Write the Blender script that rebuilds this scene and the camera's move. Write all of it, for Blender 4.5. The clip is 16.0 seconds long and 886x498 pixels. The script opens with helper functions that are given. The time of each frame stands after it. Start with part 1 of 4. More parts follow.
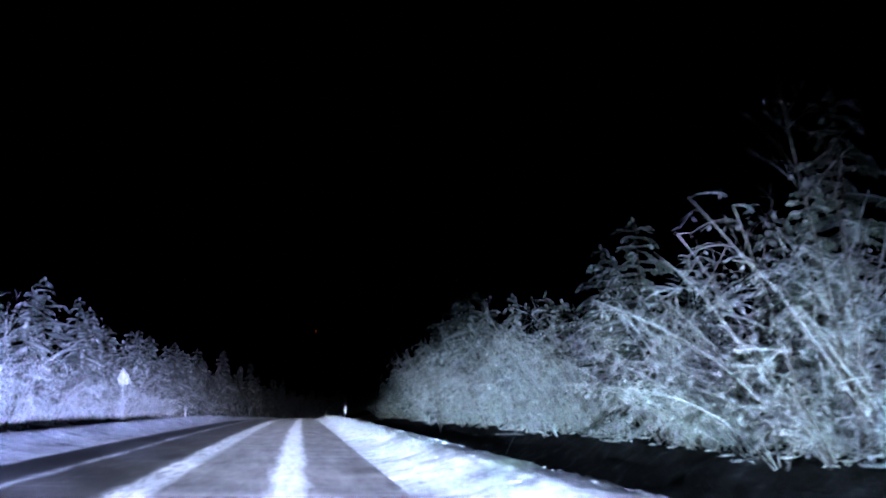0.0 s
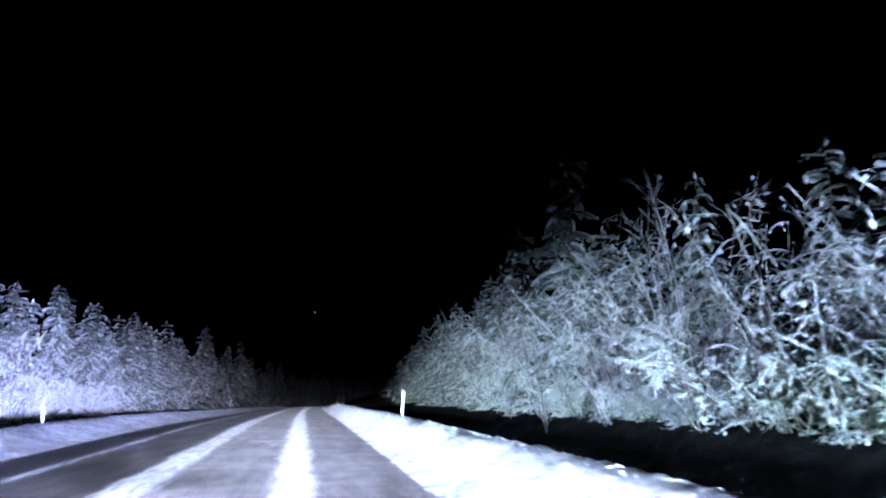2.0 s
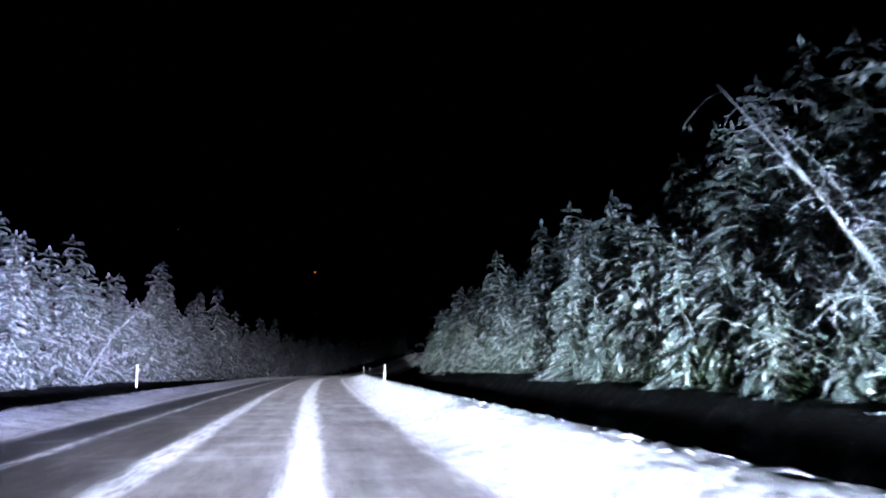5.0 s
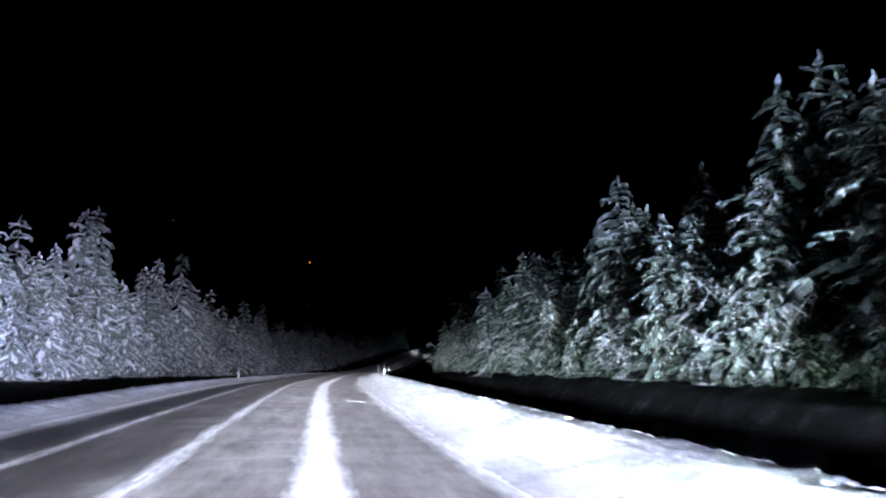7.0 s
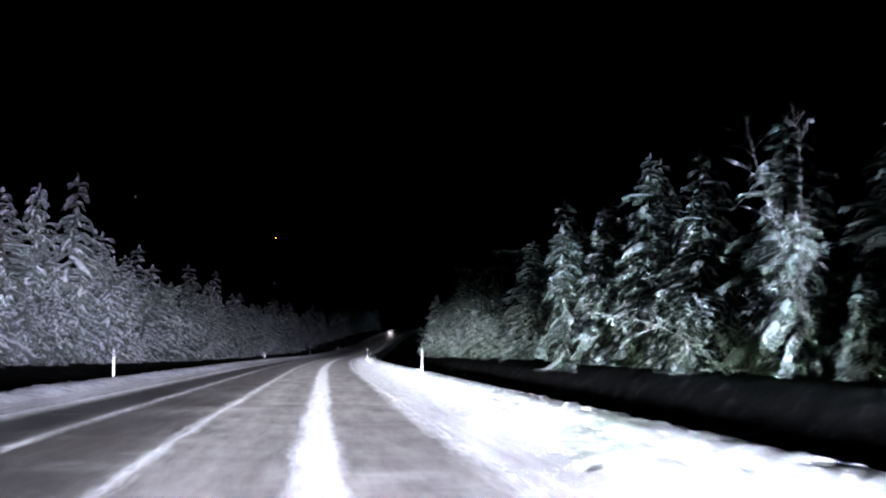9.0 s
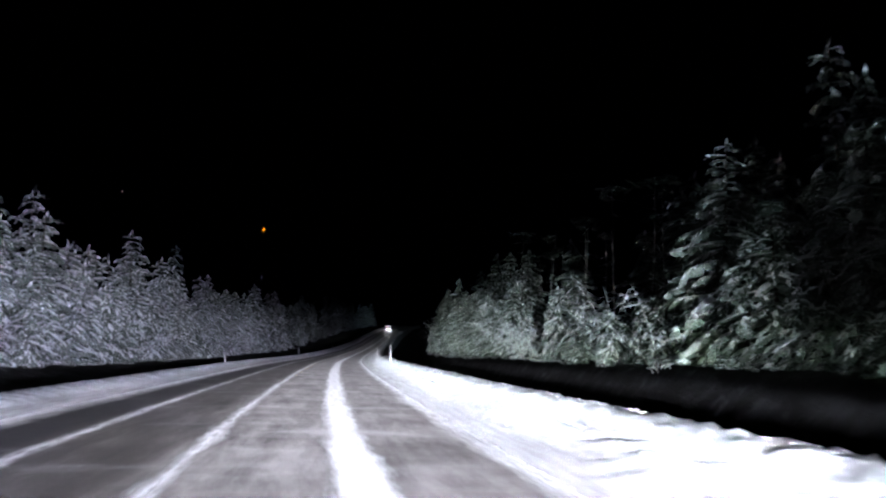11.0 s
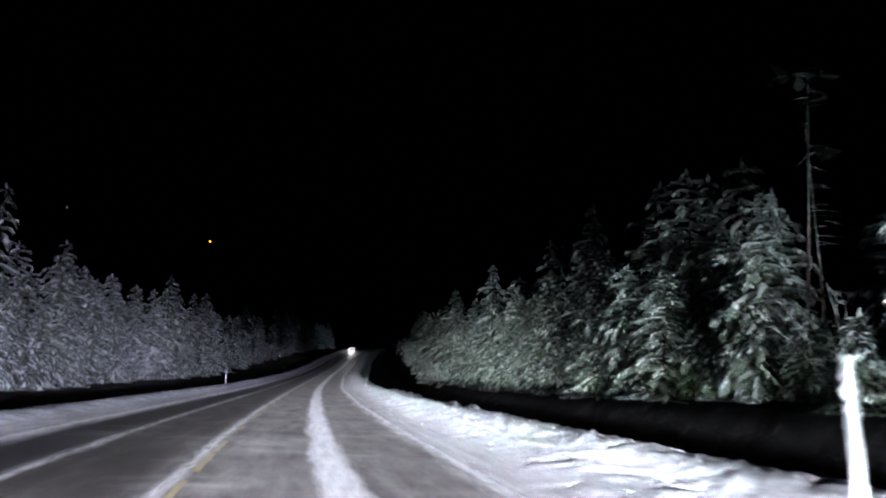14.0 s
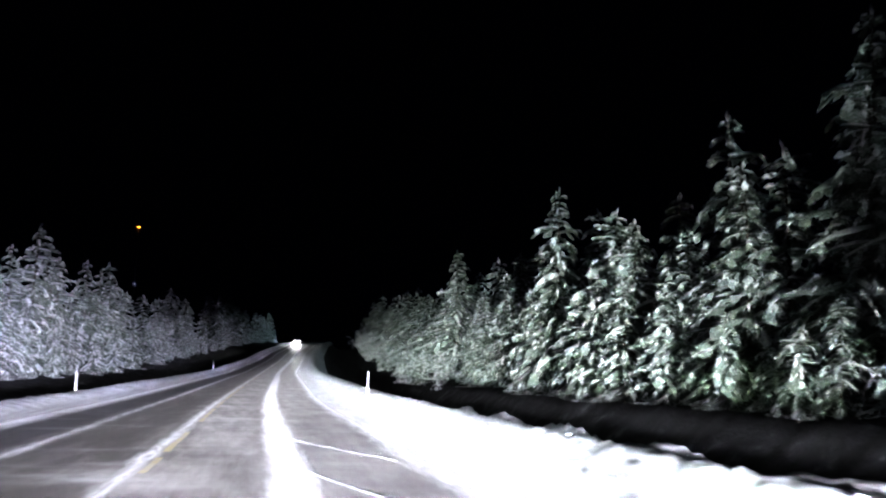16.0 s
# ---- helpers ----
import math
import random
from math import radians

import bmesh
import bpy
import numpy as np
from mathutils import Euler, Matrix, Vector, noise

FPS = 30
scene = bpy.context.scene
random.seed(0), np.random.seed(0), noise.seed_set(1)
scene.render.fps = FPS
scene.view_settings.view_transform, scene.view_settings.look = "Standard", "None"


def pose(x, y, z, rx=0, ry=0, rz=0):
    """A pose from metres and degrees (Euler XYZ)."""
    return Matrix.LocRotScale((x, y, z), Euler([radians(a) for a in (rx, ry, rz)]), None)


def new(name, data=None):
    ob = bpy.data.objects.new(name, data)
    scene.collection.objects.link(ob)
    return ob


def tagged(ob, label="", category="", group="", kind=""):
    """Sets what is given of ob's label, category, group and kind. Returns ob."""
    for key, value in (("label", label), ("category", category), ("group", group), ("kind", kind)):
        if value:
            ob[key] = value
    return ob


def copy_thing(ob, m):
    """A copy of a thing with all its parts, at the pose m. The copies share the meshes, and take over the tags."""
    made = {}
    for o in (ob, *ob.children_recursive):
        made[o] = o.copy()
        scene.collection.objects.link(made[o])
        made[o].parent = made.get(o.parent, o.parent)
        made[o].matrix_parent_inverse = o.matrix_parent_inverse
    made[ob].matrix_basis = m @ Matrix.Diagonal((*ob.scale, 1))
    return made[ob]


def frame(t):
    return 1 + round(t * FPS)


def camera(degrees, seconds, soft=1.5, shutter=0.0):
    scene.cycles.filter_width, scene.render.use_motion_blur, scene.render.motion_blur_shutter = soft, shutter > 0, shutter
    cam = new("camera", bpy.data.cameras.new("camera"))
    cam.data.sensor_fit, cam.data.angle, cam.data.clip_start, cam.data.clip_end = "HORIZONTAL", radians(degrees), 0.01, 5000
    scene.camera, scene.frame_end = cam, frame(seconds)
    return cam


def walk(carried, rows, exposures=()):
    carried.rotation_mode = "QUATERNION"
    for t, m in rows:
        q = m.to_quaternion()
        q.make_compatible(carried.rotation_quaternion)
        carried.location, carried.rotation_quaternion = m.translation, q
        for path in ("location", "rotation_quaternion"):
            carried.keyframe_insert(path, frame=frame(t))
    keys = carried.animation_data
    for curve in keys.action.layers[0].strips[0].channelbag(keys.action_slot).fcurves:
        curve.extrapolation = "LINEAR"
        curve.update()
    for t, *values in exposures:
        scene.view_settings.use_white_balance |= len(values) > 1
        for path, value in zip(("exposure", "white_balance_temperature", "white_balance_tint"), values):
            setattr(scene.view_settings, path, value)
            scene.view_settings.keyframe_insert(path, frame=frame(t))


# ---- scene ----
# camera and its drive along the right-hand lane
cam = camera(56.13, 16.0, soft=2.2, shutter=0.25)
ROWS = [
    (0.0, 0.000, 0.000, 0.463, -9.982, 11.534, -0.029),
    (0.5, 0.020, 9.569, 0.609, -10.152, 11.330, 0.311),
    (1.0, 0.105, 18.655, 0.759, -10.044, 10.463, 0.660),
    (1.5, 0.152, 28.092, 0.913, -9.937, 10.282, 1.017),
    (2.0, 0.203, 37.000, 1.053, -9.964, 10.319, 1.194),
    (2.5, 0.256, 46.103, 1.173, -9.982, 10.210, 1.590),
    (3.0, 0.356, 54.852, 1.298, -10.194, 9.896, 1.706),
    (3.5, 0.389, 63.859, 1.397, -10.236, 9.163, 1.928),
    (4.0, 0.473, 72.399, 1.470, -9.297, 8.369, 1.687),
    (6.5, 1.039, 115.178, 1.623, -11.441, 7.860, 0.008),
    (7.0, 1.240, 123.740, 1.650, -10.568, 7.768, -0.185),
    (7.5, 1.422, 132.617, 1.673, -10.818, 7.632, -0.358),
    (8.0, 1.692, 141.173, 1.690, -11.295, 7.394, -0.518),
    (8.5, 2.062, 149.950, 1.709, -12.285, 6.935, -0.604),
    (9.0, 2.494, 158.511, 1.712, -12.886, 6.574, -0.669),
    (9.5, 2.998, 167.503, 1.681, -13.104, 6.417, -0.495),
    (12.0, 6.528, 210.840, 1.310, -14.694, 6.533, -1.747),
    (12.5, 7.382, 219.492, 1.253, -16.057, 6.424, -1.547),
    (13.0, 8.273, 227.816, 1.201, -16.278, 6.646, -1.570),
    (13.5, 9.158, 236.426, 1.135, -16.557, 7.030, -1.482),
    (14.0, 10.145, 244.846, 1.055, -16.878, 8.315, -1.564),
    (14.5, 11.162, 253.548, 0.990, -17.833, 9.012, -1.517),
    (15.0, 12.280, 261.921, 0.927, -17.994, 9.451, -1.441),
    (15.5, 13.455, 270.650, 0.857, -18.566, 8.579, -1.569),
    (16.0, 14.729, 278.882, 0.772, -20.997, 8.169, -1.453),
]
EXPOSURE = -0.2


def stops(y):
    """How much weaker, in stops, the lamps stand at y metres along the drive; the exposure follows."""
    return float(np.interp(y, [-80, 0, 120, 280, 400], [-1.8, 0.0, 2.6, 6.2, 9.0]))


walk(cam, [(t, pose(x, y, z, 90 + pitch, roll, yaw)) for t, x, y, z, yaw, pitch, roll in ROWS],
     [(t, EXPOSURE + stops(y) + float(np.interp(t, [0.0, 0.5, 1.0, 12.5, 13.5, 14.0, 14.5, 15.5, 16.0], [-0.45, -0.3, 0.0, 0.0, -0.45, -0.7, -0.62, 0.22, 0.36]))) for t, x, y, z, yaw, pitch, roll in ROWS])

# ---------------------------------------------------------------- the road's line and profile
GY = np.arange(-80.0, 1001.0, 1.0)


def smooth_line(ys, vs, width):
    v = np.interp(GY, ys, vs)
    k = np.hanning(2 * width + 1)
    k /= k.sum()
    return np.convolve(np.pad(v, width, mode="reflect", reflect_type="odd"), k, mode="valid")


CX = smooth_line([-80, 0, 37, 72, 95, 124, 150, 168, 211, 236, 262, 279, 312, 373, 450, 520, 600, 1000],
                 [-2.6, -2.2, -2.0, -1.65, -1.25, -0.5, 0.5, 1.4, 5.1, 7.8, 10.95, 13.35, 18.4, 29.4, 46.2, 63.6, 84.0, 186.0], 12)
HZ = smooth_line([-80, 0, 37, 72, 124, 167, 211, 236, 262, 279, 312, 373, 420, 460, 520, 600, 1000],
                 [-2.0, -0.74, -0.15, 0.27, 0.45, 0.48, 0.11, -0.07, -0.27, -0.43, -0.62, -0.2, 1.4, 3.5, 6.7, 9.5, 12.0], 10)
WK = smooth_line([-80, 70, 120, 1000], [1.16, 1.16, 1.0, 1.0], 10)
TX = np.gradient(CX, GY)


def road_at(y, u):
    """The place on the road's sheet at y metres along and u metres to the right of the centre line."""
    x, tx, z = np.interp(y, GY, CX), np.interp(y, GY, TX), np.interp(y, GY, HZ)
    n = np.sqrt(1 + tx * tx)
    return x + u / n, y - u * tx / n, z


def heading(y):
    return math.degrees(math.atan(float(np.interp(y, GY, TX))))


# ---------------------------------------------------------------- night sky and the spots standing in for the car's head lamps
world = bpy.data.worlds.new("night_sky")
scene.world = world
world.use_nodes = True
world.node_tree.nodes["Background"].inputs[0].default_value = (0.25, 0.35, 1.0, 1)
world.node_tree.nodes["Background"].inputs[1].default_value = 0.000004

# The place is lit by the passing car's head lamps alone. Added unseen spots, fixed along the drive, stand in for them:
# at each stop a dipped beam that ends below the horizon and lights the road, and a wide beam that lights the trees of
# one side.
ROAD_POWER, TREE_POWER = 44000.0, 18000.0


def beam(y, u, power, aside, dip, half, spread, tint=(1.0, 1.0, 1.0), up=0.74):
    x, yy, z = road_at(y, u)
    lamp = bpy.data.lights.new("head_lamp", "SPOT")
    lamp.energy = power * 2.0 ** -stops(y)
    lamp.spot_size, lamp.spot_blend, lamp.shadow_soft_size = radians(2 * half), 1.0, 0.12
    mix = min(1.0, max(0.0, y / 170.0))
    lamp.color = ((0.52 + 0.36 * mix) * tint[0], (0.63 + 0.25 * mix) * tint[1], tint[2])
    m = pose(float(x), float(yy), float(z) + up, 0, 0, -heading(y) - aside) @ pose(0, 0, 0, 90 - dip, 0, 0)
    new("head_lamp", lamp).matrix_world = m @ Matrix.Diagonal((spread, 1.0, 1.0, 1.0))


def low_right(y):
    return float(np.interp(y, [90, 130, 150, 205], [0.7, 0.5, 0.42, 0.3]))


for i in range(165):
    y = -64.0 + 3.0 * i
    beam(y, 1.05 if i % 2 else 2.35, ROAD_POWER * float(np.interp(y, [50, 110, 200, 232, 262], [1.15, 0.95, 0.95, 0.95, 0.85])), 2.0, 3.9, 3.6, 9.5)
for i in range(56):
    y = -64.0 + 9.0 * i
    low_left = float(np.interp(y, [90, 130, 150, 200, 240], [0.65, 0.45, 0.4, 0.42, 0.6]))
    right = float(np.interp(y, [-10, 16, 34, 56, 78, 112, 150, 174, 205, 228, 250, 270], [6.2, 4.9, 6.4, 6.2, 4.4, 2.4, 2.5, 3.0, 3.1, 4.4, 5.6, 5.2]))
    left = float(np.interp(y, [18, 72, 124, 167, 236, 262, 282], [11.0, 8.5, 5.0, 4.2, 3.4, 5.0, 7.5]))
    beam(y, 2.35, TREE_POWER * right, 11.5, float(np.interp(y, [45, 78, 115, 200, 230], [-1.6, -0.6, -0.3, -0.4, -0.9])), float(np.interp(y, [45, 78, 115, 200, 230], [6.0, 4.4, 4.0, 4.1, 4.8])), float(np.interp(y, [45, 78, 115, 200, 230], [1.08, 1.45, 1.58, 1.55, 1.35])), (0.9, 1.03, 0.93), low_right(y))
    beam(y + 4.5, 1.05, TREE_POWER * left, -16.0, float(np.interp(y, [70, 110, 170, 210], [-2.4, -3.4, -3.4, -2.4])), float(np.interp(y, [70, 110, 170, 210], [7.4, 8.6, 8.6, 7.4])), float(np.interp(y, [70, 110, 170, 210], [1.2, 1.03, 1.03, 1.2])), (0.93, 0.91, 1.15), low_left)
# added greenish side spots, fixed and unseen, brighten the right-hand trees low down
for i in range(28):
    y = -58.0 + 13.0 * i
    beam(y, 2.35, TREE_POWER * float(np.interp(y, [50, 110, 200, 260], [0.7, 0.45, 0.35, 0.5])), 28.0, 0.2, 4.0, 2.0, (0.74, 1.1, 0.56), low_right(y))

# ---------------------------------------------------------------- materials
def material(name, base=(0.5, 0.5, 0.5), rough=0.7, spec=0.3):
    m = bpy.data.materials.new(name)
    m.use_nodes = True
    b = m.node_tree.nodes["Principled BSDF"]
    b.inputs["Base Color"].default_value = (*base, 1)
    b.inputs["Roughness"].default_value = rough
    b.inputs["Specular IOR Level"].default_value = spec
    return m, m.node_tree.nodes, m.node_tree.links, b


def node(nodes, kind, **values):
    n = nodes.new(kind)
    for key, value in values.items():
        n.inputs[key].default_value = value
    return n


def ramp(nodes, links, source, stops):
    r = nodes.new("ShaderNodeValToRGB")
    e = r.color_ramp.elements
    while len(e) < len(stops):
        e.new(0.5)
    for el, (p, c) in zip(e, stops):
        el.position, el.color = p, (*c, 1) if len(c) == 3 else c
    links.new(source, r.inputs[0])
    return r.outputs[0]


def noise_tex(nodes, links, scale, detail=4.0, rough=0.55, vector=None):
    n = node(nodes, "ShaderNodeTexNoise", Scale=scale, Detail=detail, Roughness=rough)
    if vector is None:
        t = nodes.new("ShaderNodeTexCoord")
        vector = t.outputs["Object"]
    links.new(vector, n.inputs["Vector"])
    return n.outputs["Fac"]


def math_node(nodes, links, op, a, b=None, clamp=False):
    n = nodes.new("ShaderNodeMath")
    n.operation, n.use_clamp = op, clamp
    for i, v in enumerate((a, b)):
        if v is None:
            continue
        if isinstance(v, (int, float)):
            n.inputs[i].default_value = v
        else:
            links.new(v, n.inputs[i])
    return n.outputs[0]


def mix_color(nodes, links, fac, a, b):
    n = nodes.new("ShaderNodeMix")
    n.data_type = "RGBA"
    for i, v in ((0, fac), (6, a), (7, b)):
        if isinstance(v, tuple):
            n.inputs[i].default_value = (*v, 1)
        elif isinstance(v, (int, float)):
            n.inputs[i].default_value = v
        else:
            links.new(v, n.inputs[i])
    return n.outputs[2]


def bump(nodes, links, b, height, strength, distance):
    n = nodes.new("ShaderNodeBump")
    n.inputs["Strength"].default_value, n.inputs["Distance"].default_value = strength, distance
    links.new(height, n.inputs["Height"])
    links.new(n.outputs[0], b.inputs["Normal"])


def snow_material(name, low, high, scale, depth):
    m, n, l, b = material(name, rough=0.75, spec=0.2)
    f = noise_tex(n, l, scale, 6)
    g = noise_tex(n, l, scale * 9, 3)
    l.new(ramp(n, l, f, [(0.3, low), (0.62, high)]), b.inputs["Base Color"])
    bump(n, l, b, math_node(n, l, "ADD", f, math_node(n, l, "MULTIPLY", g, 0.35)), 0.7, depth)
    return m


SNOW = snow_material("ploughed_snow", (0.66, 0.7, 0.74), (0.84, 0.86, 0.88), 1.6, 0.12)
TREE_SNOW = snow_material("settled_snow", (0.55, 0.6, 0.61), (0.82, 0.85, 0.85), 3.0, 0.05)


def bank_material():
    """Ploughed snow, grey and gritty on the trodden shoulder; UV x is metres from the centre line, y metres along."""
    m, n, l, b = material("bank_snow", rough=0.75, spec=0.2)
    f = noise_tex(n, l, 1.6, 6)
    g = noise_tex(n, l, 13.0, 6, 0.75)
    uv = n.new("ShaderNodeUVMap")
    sep = n.new("ShaderNodeSeparateXYZ")
    l.new(uv.outputs[0], sep.inputs[0])
    stretch = n.new("ShaderNodeMapping")
    stretch.inputs["Scale"].default_value = (1.0, 0.05, 1.0)
    l.new(uv.outputs[0], stretch.inputs["Vector"])
    ruts = noise_tex(n, l, 7.0, 5, 0.6, stretch.outputs[0])
    white = ramp(n, l, math_node(n, l, "ADD", math_node(n, l, "MULTIPLY", f, 0.45), math_node(n, l, "MULTIPLY", g, 0.55)), [(0.38, (0.2, 0.215, 0.23)), (0.5, (0.52, 0.55, 0.58)), (0.64, (0.86, 0.88, 0.9))])
    grey = ramp(n, l, math_node(n, l, "ADD", math_node(n, l, "MULTIPLY", ruts, 0.75), math_node(n, l, "MULTIPLY", g, 0.25)),
                [(0.34, (0.24, 0.24, 0.25)), (0.5, (0.37, 0.375, 0.39)), (0.66, (0.52, 0.53, 0.56))])
    a = math_node(n, l, "ADD", math_node(n, l, "ABSOLUTE", sep.outputs[0]), math_node(n, l, "MULTIPLY", math_node(n, l, "SUBTRACT", f, 0.5), 0.5))
    trodden = math_node(n, l, "DIVIDE", math_node(n, l, "SUBTRACT", 4.75, a), 0.5, True)
    further = math_node(n, l, "DIVIDE", math_node(n, l, "SUBTRACT", sep.outputs[1], 95.0), 60.0, True)
    l.new(mix_color(n, l, math_node(n, l, "MULTIPLY", trodden, further), white, grey), b.inputs["Base Color"])
    bump(n, l, b, math_node(n, l, "ADD", math_node(n, l, "MULTIPLY", f, 0.25), math_node(n, l, "MULTIPLY", g, 0.6)), 0.8, 0.07)
    return m


BANK = bank_material()
LOOSE_SNOW = snow_material("loose_snow", (0.13, 0.13, 0.14), (0.34, 0.35, 0.37), 5.0, 0.03)


def branch_snow_material():
    """Snow on spruce branches, with dark needles showing through in places."""
    m, n, l, b = material("snow_on_branches", rough=0.8, spec=0.15)
    f = noise_tex(n, l, 16.0, 6, 0.75)
    g = noise_tex(n, l, 1.7, 4)
    s = math_node(n, l, "ADD", math_node(n, l, "MULTIPLY", f, 0.75), math_node(n, l, "MULTIPLY", g, 0.5))
    l.new(ramp(n, l, s, [(0.42, (0.1, 0.12, 0.1)), (0.5, (0.36, 0.39, 0.38)), (0.6, (0.64, 0.67, 0.67)), (0.76, (0.84, 0.86, 0.86))]), b.inputs["Base Color"])
    bump(n, l, b, f, 0.9, 0.06)
    return m


BRANCH_SNOW = branch_snow_material()


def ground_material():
    m, n, l, b = material("shade_toned_floor", rough=0.85, spec=0.15)
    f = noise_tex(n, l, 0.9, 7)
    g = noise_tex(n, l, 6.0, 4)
    # the ditch's shade is put into the colour: snow toned down to near-black
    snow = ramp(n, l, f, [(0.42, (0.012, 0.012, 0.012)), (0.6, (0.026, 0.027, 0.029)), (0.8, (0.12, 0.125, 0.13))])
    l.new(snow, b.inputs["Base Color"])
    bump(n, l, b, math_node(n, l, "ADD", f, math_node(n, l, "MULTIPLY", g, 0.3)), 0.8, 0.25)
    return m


GROUND = ground_material()


def road_material():
    """Frosted asphalt with packed snow left between the wheel tracks; UV x is metres from the centre line, y metres along."""
    m, n, l, b = material("frosted_asphalt", rough=0.6, spec=0.35)
    uv = n.new("ShaderNodeUVMap")
    sep = n.new("ShaderNodeSeparateXYZ")
    l.new(uv.outputs[0], sep.inputs[0])
    stretch = n.new("ShaderNodeMapping")
    stretch.inputs["Scale"].default_value = (1.0, 0.16, 1.0)
    l.new(uv.outputs[0], stretch.inputs["Vector"])
    across = n.new("ShaderNodeMapping")
    across.inputs["Scale"].default_value = (0.45, 1.0, 1.0)
    across.inputs["Rotation"].default_value = (0, 0, 0.85)
    l.new(uv.outputs[0], across.inputs["Vector"])
    long_noise = noise_tex(n, l, 2.2, 7, 0.7, stretch.outputs[0])
    edge_noise = noise_tex(n, l, 7.0, 5, 0.65, stretch.outputs[0])
    drift = noise_tex(n, l, 0.8, 6, 0.62, across.outputs[0])
    grain = noise_tex(n, l, 55.0, 2, 0.6, uv.outputs[0])
    u = sep.outputs[0]
    wob = math_node(n, l, "MULTIPLY", math_node(n, l, "SUBTRACT", long_noise, 0.5), 0.5)
    wob2 = math_node(n, l, "MULTIPLY", math_node(n, l, "SUBTRACT", edge_noise, 0.5), 0.35)

    along = math_node(n, l, "DIVIDE", math_node(n, l, "SUBTRACT", 150.0, sep.outputs[1]), 70.0, True)

    def stripe(centre, half, soft, more=0.0):
        if more:
            half = math_node(n, l, "ADD", math_node(n, l, "MULTIPLY", along, more), half)
        d = math_node(n, l, "ABSOLUTE", math_node(n, l, "SUBTRACT", u, centre))
        d = math_node(n, l, "ADD", math_node(n, l, "ADD", d, wob), wob2)
        d = math_node(n, l, "DIVIDE", math_node(n, l, "SUBTRACT", math_node(n, l, "ADD", half, soft), d), soft, True)
        return d

    def beyond(limit, soft, sign):
        d = math_node(n, l, "MULTIPLY", u, sign)
        d = math_node(n, l, "ADD", math_node(n, l, "ADD", d, wob), wob2)
        return math_node(n, l, "DIVIDE", math_node(n, l, "SUBTRACT", d, limit), soft, True)

    thin = math_node(n, l, "MULTIPLY", math_node(n, l, "DIVIDE", math_node(n, l, "SUBTRACT", edge_noise, 0.3), 0.22, True), 0.85)
    parts = [stripe(1.78, 0.17, 0.15), math_node(n, l, "MULTIPLY", stripe(0.0, 0.03, 0.12, 0.17), math_node(n, l, "ADD", 0.4, math_node(n, l, "MULTIPLY", thin, 0.6))),
             math_node(n, l, "MULTIPLY", stripe(-1.85, 0.04, 0.12), thin), beyond(3.3, 0.35, 1.0), beyond(3.05, 0.5, -1.0)]
    snow = parts[0]
    for p in parts[1:]:
        snow = math_node(n, l, "MAXIMUM", snow, p)
    blown = math_node(n, l, "MULTIPLY", math_node(n, l, "DIVIDE", math_node(n, l, "SUBTRACT", drift, 0.56), 0.17, True), 0.32)
    snow = math_node(n, l, "MAXIMUM", snow, blown)
    asphalt = ramp(n, l, long_noise, [(0.32, (0.03, 0.027, 0.025)), (0.52, (0.075, 0.069, 0.065)), (0.72, (0.19, 0.182, 0.176))])
    worn = math_node(n, l, "DIVIDE", math_node(n, l, "ADD", math_node(n, l, "ADD", u, wob), 2.25), 0.3, True)
    asphalt = mix_color(n, l, worn, mix_color(n, l, 0.85, asphalt, (0.016, 0.016, 0.02)), asphalt)
    patchy = math_node(n, l, "ADD", math_node(n, l, "MULTIPLY", long_noise, 0.6), math_node(n, l, "MULTIPLY", drift, 0.4))
    frosted = math_node(n, l, "DIVIDE", math_node(n, l, "ADD", math_node(n, l, "ADD", u, wob), 0.5), 0.9, True)
    asphalt = mix_color(n, l, math_node(n, l, "MULTIPLY", frosted, math_node(n, l, "ADD", 0.12, math_node(n, l, "MULTIPLY", math_node(n, l, "SUBTRACT", patchy, 0.38, True), 2.3))), mix_color(n, l, 0.15, asphalt, (0.03, 0.03, 0.033)), (0.5, 0.49, 0.485))
    speck = mix_color(n, l, math_node(n, l, "MULTIPLY", grain, 0.2), asphalt, (0.11, 0.11, 0.115))
    packed = ramp(n, l, edge_noise, [(0.25, (0.5, 0.52, 0.55)), (0.6, (0.82, 0.84, 0.87))])
    l.new(mix_color(n, l, snow, speck, packed), b.inputs["Base Color"])
    l.new(math_node(n, l, "ADD", math_node(n, l, "MULTIPLY", snow, 0.3), 0.5), b.inputs["Roughness"])
    height = math_node(n, l, "ADD", math_node(n, l, "MULTIPLY", snow, math_node(n, l, "ADD", 0.5, edge_noise)), math_node(n, l, "MULTIPLY", grain, 0.12))
    bump(n, l, b, height, 0.8, 0.03)
    return m


ROAD = road_material()


